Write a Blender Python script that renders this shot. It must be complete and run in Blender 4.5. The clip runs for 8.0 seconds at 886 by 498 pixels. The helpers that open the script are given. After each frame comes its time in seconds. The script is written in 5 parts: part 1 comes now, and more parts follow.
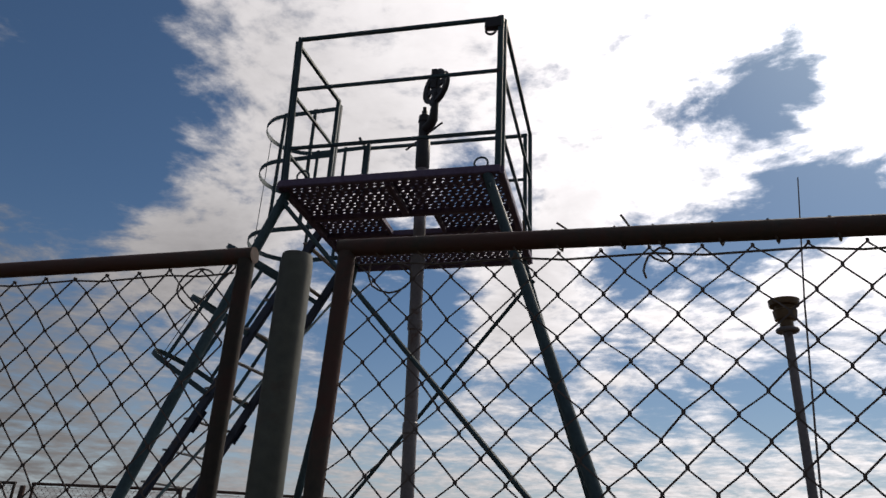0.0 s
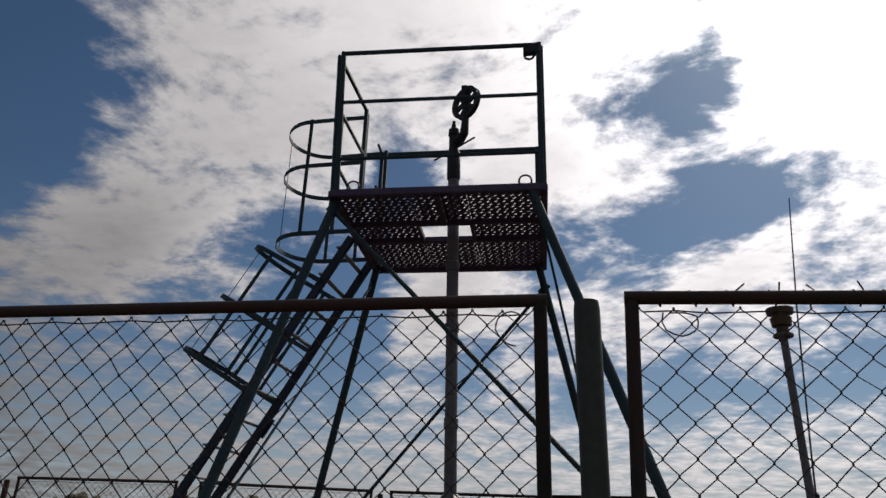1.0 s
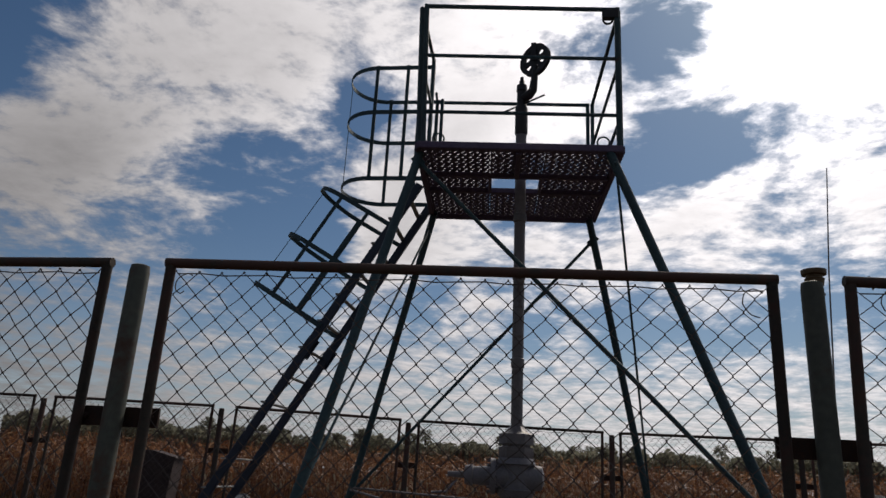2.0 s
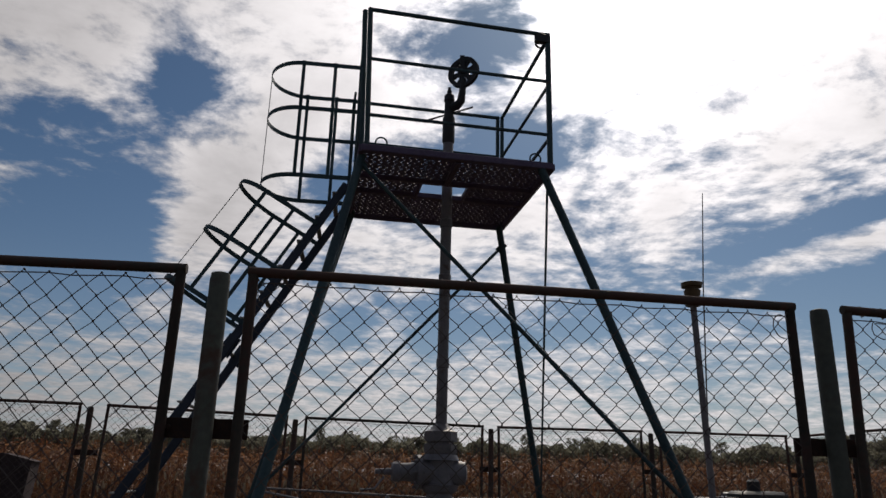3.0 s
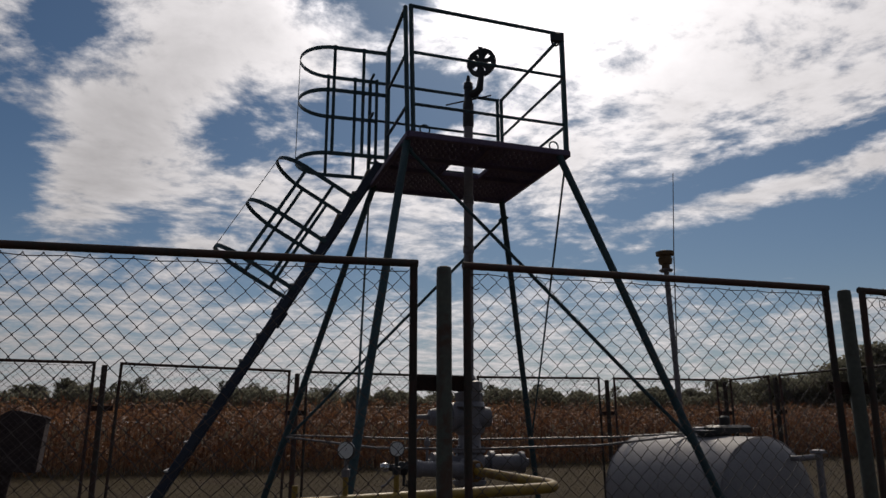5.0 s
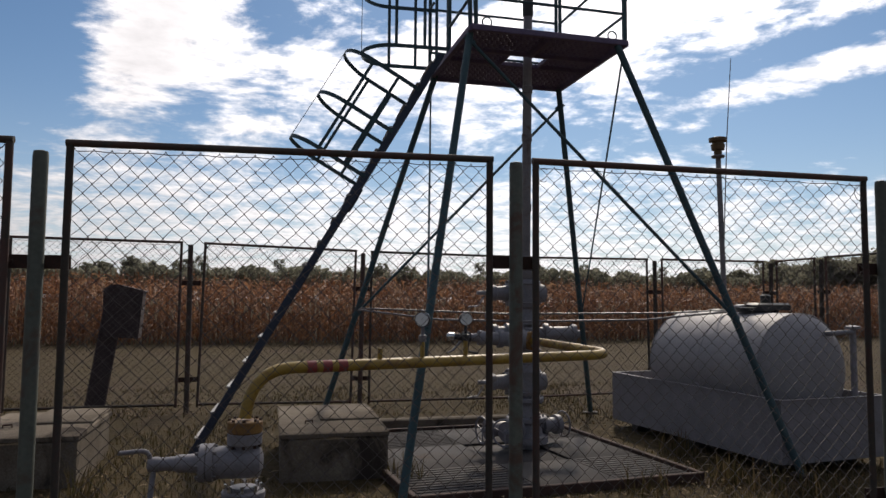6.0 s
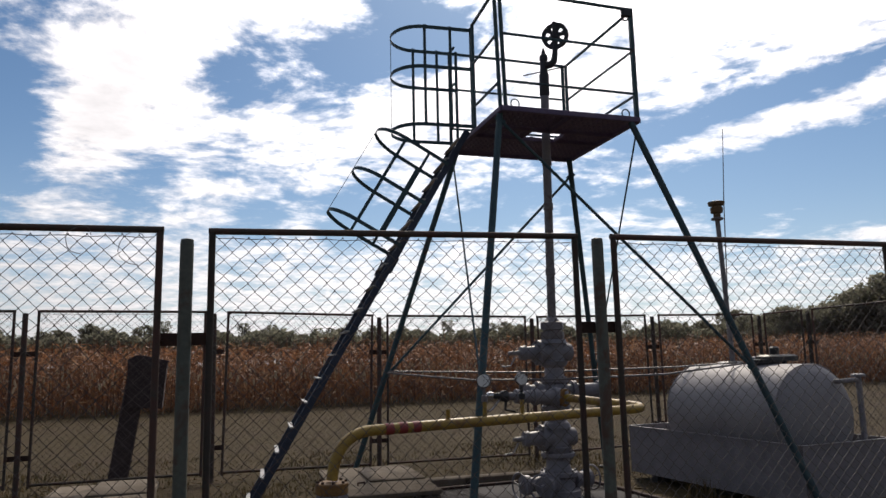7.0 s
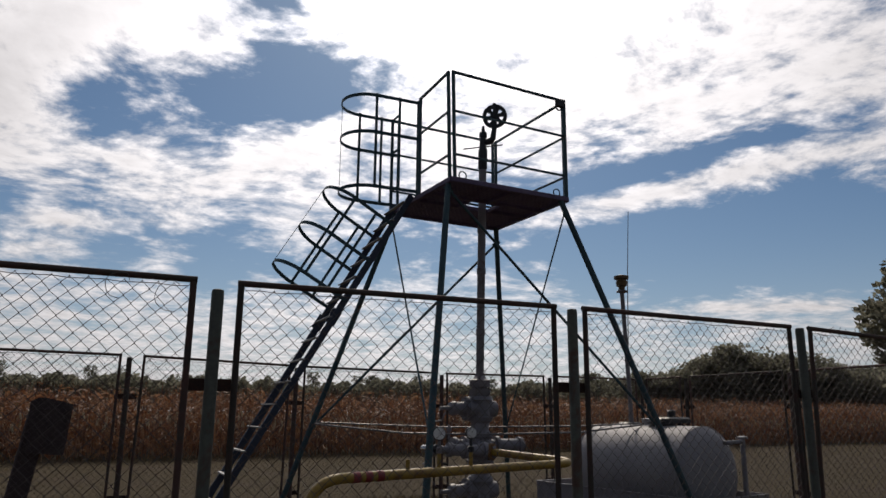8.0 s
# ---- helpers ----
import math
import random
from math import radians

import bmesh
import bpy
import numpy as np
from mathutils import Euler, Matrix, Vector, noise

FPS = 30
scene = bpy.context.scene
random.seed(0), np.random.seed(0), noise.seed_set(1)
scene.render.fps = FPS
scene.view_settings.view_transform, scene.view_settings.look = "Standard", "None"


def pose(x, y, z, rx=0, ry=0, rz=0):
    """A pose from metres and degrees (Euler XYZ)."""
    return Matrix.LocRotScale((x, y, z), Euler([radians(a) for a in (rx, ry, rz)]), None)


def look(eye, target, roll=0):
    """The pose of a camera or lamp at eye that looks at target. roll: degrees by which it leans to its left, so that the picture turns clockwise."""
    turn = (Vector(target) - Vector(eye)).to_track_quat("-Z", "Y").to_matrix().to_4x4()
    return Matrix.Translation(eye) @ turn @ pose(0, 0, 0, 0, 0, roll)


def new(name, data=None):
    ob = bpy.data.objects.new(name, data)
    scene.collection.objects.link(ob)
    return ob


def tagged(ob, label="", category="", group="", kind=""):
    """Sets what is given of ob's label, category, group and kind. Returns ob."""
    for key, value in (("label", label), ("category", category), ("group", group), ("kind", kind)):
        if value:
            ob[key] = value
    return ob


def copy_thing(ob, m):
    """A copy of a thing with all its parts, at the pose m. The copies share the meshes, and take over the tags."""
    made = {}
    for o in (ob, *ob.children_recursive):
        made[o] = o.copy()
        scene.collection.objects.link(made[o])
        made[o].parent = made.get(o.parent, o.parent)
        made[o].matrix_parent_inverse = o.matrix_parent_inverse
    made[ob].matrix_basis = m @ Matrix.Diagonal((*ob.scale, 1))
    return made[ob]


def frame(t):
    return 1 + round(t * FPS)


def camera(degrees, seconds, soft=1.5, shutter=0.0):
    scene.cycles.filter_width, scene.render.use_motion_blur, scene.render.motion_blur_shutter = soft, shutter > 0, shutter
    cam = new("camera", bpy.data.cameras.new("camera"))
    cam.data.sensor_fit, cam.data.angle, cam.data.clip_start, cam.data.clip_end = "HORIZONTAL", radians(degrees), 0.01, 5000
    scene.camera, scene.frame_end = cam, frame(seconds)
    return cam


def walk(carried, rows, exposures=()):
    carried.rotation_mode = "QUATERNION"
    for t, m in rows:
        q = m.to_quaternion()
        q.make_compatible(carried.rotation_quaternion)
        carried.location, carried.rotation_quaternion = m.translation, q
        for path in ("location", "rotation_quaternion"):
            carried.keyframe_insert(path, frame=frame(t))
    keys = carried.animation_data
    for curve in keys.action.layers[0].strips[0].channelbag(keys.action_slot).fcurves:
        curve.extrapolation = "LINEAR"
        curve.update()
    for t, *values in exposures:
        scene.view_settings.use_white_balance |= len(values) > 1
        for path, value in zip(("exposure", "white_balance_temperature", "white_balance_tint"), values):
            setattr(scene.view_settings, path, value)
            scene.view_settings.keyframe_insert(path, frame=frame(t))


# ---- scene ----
cam = camera(63.2, 8.0)
PATH = [
    (0, (3.216, -1.296, 1.801), (2.646, 0.451, 2.59), 3.1),
    (0.5, (2.905, -1.651, 1.805), (2.463, 0.125, 2.611), 3.2),
    (1, (2.426, -1.956, 1.754), (2.054, -0.147, 2.52), 1.8),
    (1.5, (1.985, -2.258, 1.719), (1.633, -0.407, 2.391), 2.7),
    (2, (1.499, -2.514, 1.711), (1.236, -0.624, 2.309), 3.2),
    (2.2, (1.307, -2.568, 1.715), (1.198, -0.663, 2.315), 1.7),
    (3.3, (0.196, -2.758, 1.719), (0.5, -0.872, 2.31), 0.1),
    (3.5, (-0.02, -2.79, 1.703), (0.302, -0.905, 2.287), -3.7),
    (4, (-0.471, -2.923, 1.703), (-0.007, -1.07, 2.293), -2.1),
    (4.5, (-0.814, -3.134, 1.721), (-0.244, -1.313, 2.321), -2.9),
    (5, (-0.874, -3.373, 1.669), (-0.379, -1.493, 2.138), -0.1),
    (5.2, (-0.871, -3.452, 1.659), (-0.43, -1.537, 2.035), 0.6),
    (6.3, (-1.38, -3.999, 1.613), (-1.017, -2.036, 1.739), 0.8),
    (6.5, (-1.561, -4.047, 1.599), (-1.252, -2.08, 1.786), 2.0),
    (7, (-2.033, -4.185, 1.672), (-1.554, -2.267, 1.975), -1.3),
    (7.5, (-2.465, -4.348, 1.699), (-1.718, -2.536, 2.094), -1.7),
    (8, (-3.001, -4.388, 1.664), (-2.193, -2.613, 2.109), 0.5),
]
EXPOSURES = [(0, 0.48), (0.5, 0.28), (1.0, 0.1), (2.0, 0.18), (3.5, -0.08), (5.2, -0.16), (6.3, 1.12), (6.7, 1.1), (7.0, 0.92), (7.4, 0.56), (8, 0.3)]
walk(cam, [(t, look(eye, target, roll)) for t, eye, target, roll in PATH], EXPOSURES)

# ---- sky and sun ----
SUN_AZ, SUN_EL = 22.0, 42.0        # degrees, azimuth from +y towards +x


def heading(az, el):
    a, e = radians(az), radians(el)
    return Vector((math.sin(a) * math.cos(e), math.cos(a) * math.cos(e), math.sin(e)))


class Nodes:
    """Short hand for building a node tree."""

    def __init__(self, tree):
        self.tree = tree
        self.tree.nodes.clear()

    def add(self, kind, values=None, **attrs):
        n = self.tree.nodes.new(kind)
        for k, v in attrs.items():
            setattr(n, k, v)
        for k, v in (values or {}).items():
            self.set(n, k, v)
        return n

    def set(self, n, k, v):
        if isinstance(v, bpy.types.NodeSocket):
            self.tree.links.new(v, n.inputs[k])
        elif isinstance(v, bpy.types.Node):
            self.tree.links.new(v.outputs[0], n.inputs[k])
        else:
            n.inputs[k].default_value = v

    def math(self, op, a, b=0.0, c=0.0, clamp=False):
        return self.add("ShaderNodeMath", {0: a, 1: b, 2: c}, operation=op, use_clamp=clamp)

    def mix(self, f, a, b, blend="MIX"):
        n = self.add("ShaderNodeMix", {0: f, 6: a, 7: b}, data_type="RGBA", blend_type=blend)
        return n.outputs[2]

    def ramp(self, f, stops):
        n = self.add("ShaderNodeValToRGB", {0: f})
        e = n.color_ramp.elements
        while len(e) < len(stops):
            e.new(0.5)
        for el, (p, col) in zip(e, stops):
            el.position, el.color = p, (col if len(col) == 4 else (*col, 1))
        return n.outputs[0]

    def step(self, f, lo, hi):
        n = self.add("ShaderNodeMapRange", {0: f, 1: lo, 2: hi, 3: 0.0, 4: 1.0}, interpolation_type="SMOOTHSTEP")
        return n.outputs[0]


# banks of cloud and gaps of blue: azimuth, elevation, width in degrees, weight
BANKS = [(32.5, 33, 7, 0.57), (-12.5, 39, 7, 0.53), (-33.5, 36, 4.5, 0.46), (-11, 22.5, 3, 0.46), (53.5, 28.5, 7, 0.26), (17.5, 33, 3, 0.50),
         (-2, 30, 3, 0.44), (-38, 21, 3, 0.50), (14.5, 19.5, 3, 0.30), (5.5, 27, 2, 0.38), (5.5, 39, 3, 0.51), (-23, 31.5, 3, 0.28),
         (-14, 16.5, 2, 0.36), (25, 19.5, 2, 0.50), (14.5, 28.5, 2, 0.39), (34, 22.5, 2, 0.39), (-6.5, 27, 2, 0.24), (41.5, 24, 3, 0.30),
         (38.5, 15, 2, 0.30), (58, 24, 3, 0.29)]
GAPS = [(-21.5, 15, 4.5, 0.70), (40, 7.5, 7, 0.16), (-48.5, 28.5, 4.5, 0.80), (8.5, 33, 2, 0.29), (-15.5, 28.5, 2, 0.70), (2.5, 12, 7, 0.01),
        (55, 12, 3, 0.66), (14.5, 25.5, 2, 0.55), (5.5, 22.5, 2, 0.50), (-8, 13.5, 2, 0.47), (7, 12, 2, 0.57), (-2, 22.5, 2, 0.31),
        (47.5, 13.5, 2, 0.41), (26.5, 10.5, 4.5, 0.23), (4, 33, 2, 0.32), (11.5, 33, 2, 0.59), (37, 12, 2, 0.83), (43, 12, 2, 0.44),
        (-0.5, 12, 2, 0.56), (10, 25.5, 2, 0.26), (-36.5, 12, 4.5, 0.23), (29.5, 18, 2, 0.25), (-54, 39, 5, 0.60), (38.5, 19.5, 2, 0.31), (19, 13.5, 3, 0.25)]


# long streaks of cloud and long rifts of blue: azimuth, elevation, half length, half width, tilt in degrees, weight
STREAKS = [(33.0, 15.2, 5.3, 0.55, 11, 0.45), (42.4, 16.6, 5.0, 0.65, 6, 0.38), (50.2, 17.9, 7.1, 0.6, 4, 0.45), (48.6, 7.8, 5.6, 0.35, -1, 0.6), (-3.3, 13.1, 3.7, 0.6, 6, 0.5),
           (7.7, 18.1, 7.1, 1.4, 25, 0.5), (-36.5, 20.4, 5.2, 2.2, 37, 0.5), (-30.1, 28.1, 9.0, 2.9, 27, 0.4), (-9.5, 23.0, 5.4, 3.0, 18, 0.4), (-11.2, 17.5, 4.0, 2.0, -6, 0.6),
           (30.5, 13.0, 1.0, 0.35, -3, 0.5), (-0.5, 18.1, 1.6, 1.2, 25, 0.4), (22.0, 10.6, 1.8, 0.3, 4, 0.5)]
RIFTS = [(-15.8, 27.3, 3.0, 1.5, 9, 0.8), (6.8, 32.7, 3.9, 1.0, 10, 0.4), (33.2, 16.9, 5.5, 0.75, 16, 0.68), (42.7, 18.5, 5.1, 0.7, 11, 0.68), (39.0, 13.5, 9.4, 1.0, 3, 0.6), (13.9, 26.3, 5.7, 1.1, -1, 0.45),
         (13.3, 23.3, 3.5, 0.8, 15, 0.5), (-48.6, 28.9, 6.0, 4.0, -41, 0.8), (-23.5, 23.0, 5.7, 1.4, 5, 0.5), (-17.3, 18.0, 2.4, 2.0, -54, 0.6), (5.3, 23.9, 7.4, 1.0, 12, 0.42), (49.4, 20.0, 8.5, 0.45, 7, 0.6),
         (47.0, 13.6, 10.0, 1.6, 4, 0.7), (48.6, 10.1, 7.4, 1.4, 1, 0.7), (14.8, 11.1, 7.4, 1.0, 4, 0.6), (-20.0, 14.8, 2.4, 2.5, -18, 0.6)]


def make_sky():
    w = bpy.data.worlds.new("sky")
    w.use_nodes = True
    scene.world = w
    k = Nodes(w.node_tree)
    at = k.add("ShaderNodeTexCoord").outputs["Generated"]
    sky = k.add("ShaderNodeTexSky", sky_type="NISHITA", sun_disc=False, sun_elevation=radians(SUN_EL), sun_rotation=radians(SUN_AZ),
                altitude=100.0, air_density=1.0, dust_density=0.6, ozone_density=1.5)
    parts = k.add("ShaderNodeSeparateXYZ", {0: at})
    up = k.math("MAXIMUM", parts.outputs[2], 0.0)
    lift = k.math("ADD", up, 0.11)
    flat = k.add("ShaderNodeCombineXYZ", {0: k.math("DIVIDE", parts.outputs[0], lift), 1: k.math("DIVIDE", parts.outputs[1], lift), 2: 0.0})
    # a slow warp, then fine broken cloud
    warp = k.add("ShaderNodeTexNoise", {"Vector": flat, "Scale": 1.1, "Detail": 2.0})
    bent = k.add("ShaderNodeVectorMath", {0: warp.outputs["Color"], 1: (0.5, 0.5, 0.5)}, operation="SUBTRACT")
    bent = k.add("ShaderNodeVectorMath", {0: bent.outputs[0], "Scale": 0.35}, operation="SCALE")
    place = k.add("ShaderNodeVectorMath", {0: flat, 1: bent.outputs[0]}, operation="ADD")
    big = k.add("ShaderNodeTexNoise", {"Vector": place.outputs[0], "Scale": 4.2, "Detail": 9.0, "Roughness": 0.62})
    fine = k.add("ShaderNodeTexNoise", {"Vector": place.outputs[0], "Scale": 15.0, "Detail": 7.0, "Roughness": 0.6})
    total = k.math("MULTIPLY_ADD", big.outputs["Fac"], 1.8, -0.83)
    calm = k.math("MULTIPLY_ADD", k.step(up, 0.08, 0.42), 0.75, 0.35)
    total = k.math("ADD", k.math("MULTIPLY", k.math("SUBTRACT", fine.outputs["Fac"], 0.5), calm), total)
    total = k.math("MULTIPLY_ADD", k.math("SUBTRACT", 1.0, k.step(up, 0.10, 0.36)), 0.11, total)
    for az, el, width, weight in [*BANKS, *((*g[:3], -g[3]) for g in GAPS)]:
        near = k.add("ShaderNodeVectorMath", {0: at, 1: heading(az, el)}, operation="DOT_PRODUCT").outputs["Value"]
        near = k.math("EXPONENT", k.math("MULTIPLY", k.math("SUBTRACT", near, 1.0), 1.0 / radians(width) ** 2))
        total = k.math("MULTIPLY_ADD", near, weight * 0.85, total)
    az_now = k.math("DEGREES", k.math("ARCTAN2", parts.outputs[0], parts.outputs[1]))
    el_now = k.math("DEGREES", k.math("ARCSINE", parts.outputs[2]))
    for az, el, long, wide, tilt, weight in [*STREAKS, *((*g[:5], -g[5]) for g in RIFTS)]:
        c, ca, sa = math.cos(radians(el)), math.cos(radians(tilt)), math.sin(radians(tilt))
        long, wide = long * 1.15, wide * 1.4
        along = k.math("MULTIPLY_ADD", az_now, c * ca / long, k.math("MULTIPLY_ADD", el_now, sa / long, -(az * c * ca + el * sa) / long))
        across = k.math("MULTIPLY_ADD", az_now, -c * sa / wide, k.math("MULTIPLY_ADD", el_now, ca / wide, (az * c * sa - el * ca) / wide))
        off = k.math("MULTIPLY_ADD", across, across, k.math("MULTIPLY", along, along))
        total = k.math("MULTIPLY_ADD", k.math("POWER", 0.3679, off), weight * 0.68, total)
    cover = k.step(total, -0.26, 0.44)
    thick = k.step(total, 0.2, 1.1)
    toward = k.add("ShaderNodeVectorMath", {0: at, 1: heading(SUN_AZ, SUN_EL)}, operation="DOT_PRODUCT").outputs["Value"]
    toward = k.math("MAXIMUM", toward, 0.0)
    glow = k.math("POWER", toward, 9.0)
    core = k.math("POWER", toward, 60.0)
    ahead = k.step(toward, 0.30, 0.86)
    light = k.math("MULTIPLY_ADD", ahead, 0.38, 0.11)
    light = k.math("MULTIPLY_ADD", glow, 0.80, light)
    light = k.math("MULTIPLY_ADD", core, 2.2, light)
    shade = k.math("MULTIPLY_ADD", thick, -0.30, 1.05)
    light = k.math("MULTIPLY", light, shade)
    relief = k.math("MULTIPLY_ADD", fine.outputs["Fac"], 0.9, k.math("MULTIPLY_ADD", big.outputs["Fac"], 0.7, 0.22))
    light = k.math("MULTIPLY", light, relief)
    cloud = k.add("ShaderNodeVectorMath", {0: (1.0, 0.958, 0.968), "Scale": light}, operation="SCALE").outputs[0]
    blue = k.add("ShaderNodeVectorMath", {0: sky.outputs[0], "Scale": 0.0365}, operation="SCALE").outputs[0]
    blue = k.mix(1.0, blue, (0.74, 0.94, 1.10, 1.0), "MULTIPLY")
    # milky air low over the fields
    haze = k.math("POWER", k.math("SUBTRACT", 1.0, up, clamp=True), 10.0)
    haze = k.math("MULTIPLY", haze, 0.85)
    air = k.mix(haze, blue, (0.43, 0.435, 0.46, 1.0))
    whole = k.mix(cover, air, cloud)
    back = k.add("ShaderNodeBackground", {0: whole, 1: 1.0})
    k.add("ShaderNodeOutputWorld", {0: back})


make_sky()
sun = new("sun", bpy.data.lights.new("sun", "SUN"))
sun.data.energy, sun.data.angle, sun.data.color = 1.25, radians(3.0), (1.0, 0.88, 0.72)
sun.matrix_world = look(heading(SUN_AZ, SUN_EL) * 60, (0, 0, 0))


# ---- materials ----
def material(name, stops, rough=0.6, metal=0.0, scale=6.0, fine=60.0, bump=0.15, spread=0.12, stain=None, stain_at=(0.55, 0.7), island=False, thin=0.0, spec=0.5):
    """Colours from a ramp driven by two scales of noise; a hue shift from piece to piece; optional patches of a stain colour."""
    m = bpy.data.materials.new(name)
    m.use_nodes = True
    k = Nodes(m.node_tree)
    at = k.add("ShaderNodeTexCoord").outputs["Object"]
    a = k.add("ShaderNodeTexNoise", {"Vector": at, "Scale": scale, "Detail": 5.0, "Roughness": 0.6})
    b = k.add("ShaderNodeTexNoise", {"Vector": at, "Scale": fine, "Detail": 3.0})
    f = k.math("MULTIPLY_ADD", b.outputs["Fac"], 0.45, k.math("MULTIPLY", a.outputs["Fac"], 0.55))
    if island:
        rnd = k.add("ShaderNodeNewGeometry").outputs["Random Per Island"]
        f = k.math("MULTIPLY_ADD", rnd, 0.8, k.math("MULTIPLY", f, 0.2))
    else:
        rnd = k.add("ShaderNodeObjectInfo").outputs["Random"]
    n = len(stops) - 1
    lo, hi = (0.05, 0.95) if island else (0.33, 0.67)
    col = k.ramp(f, [(lo + (hi - lo) * i / n, c) for i, c in enumerate(stops)])
    if stain:
        c = k.add("ShaderNodeTexNoise", {"Vector": at, "Scale": scale * 0.7, "Detail": 8.0, "Roughness": 0.7, "Distortion": 0.6})
        where = k.step(k.math("MULTIPLY_ADD", rnd, 0.16, k.math("ADD", c.outputs["Fac"], -0.08)), *stain_at)
        col = k.mix(where, col, (*stain, 1))
    if not island:
        col = k.add("ShaderNodeHueSaturation", {"Value": k.math("MULTIPLY_ADD", rnd, 2 * spread, 1 - spread), "Color": col}).outputs[0]
    bs = k.add("ShaderNodeBsdfPrincipled", {"Base Color": col, "Metallic": metal, "Specular IOR Level": spec})
    k.set(bs, "Roughness", k.math("MULTIPLY_ADD", b.outputs["Fac"], 0.25, rough - 0.12, clamp=True))
    if bump:
        h = k.add("ShaderNodeBump", {"Strength": bump, "Distance": 0.01, "Height": f})
        k.set(bs, "Normal", h)
    out = bs
    if thin:
        tr = k.add("ShaderNodeBsdfTranslucent", {"Color": col})
        out = k.add("ShaderNodeMixShader", {0: thin, 1: bs, 2: tr})
    k.add("ShaderNodeOutputMaterial", {0: out})
    return m


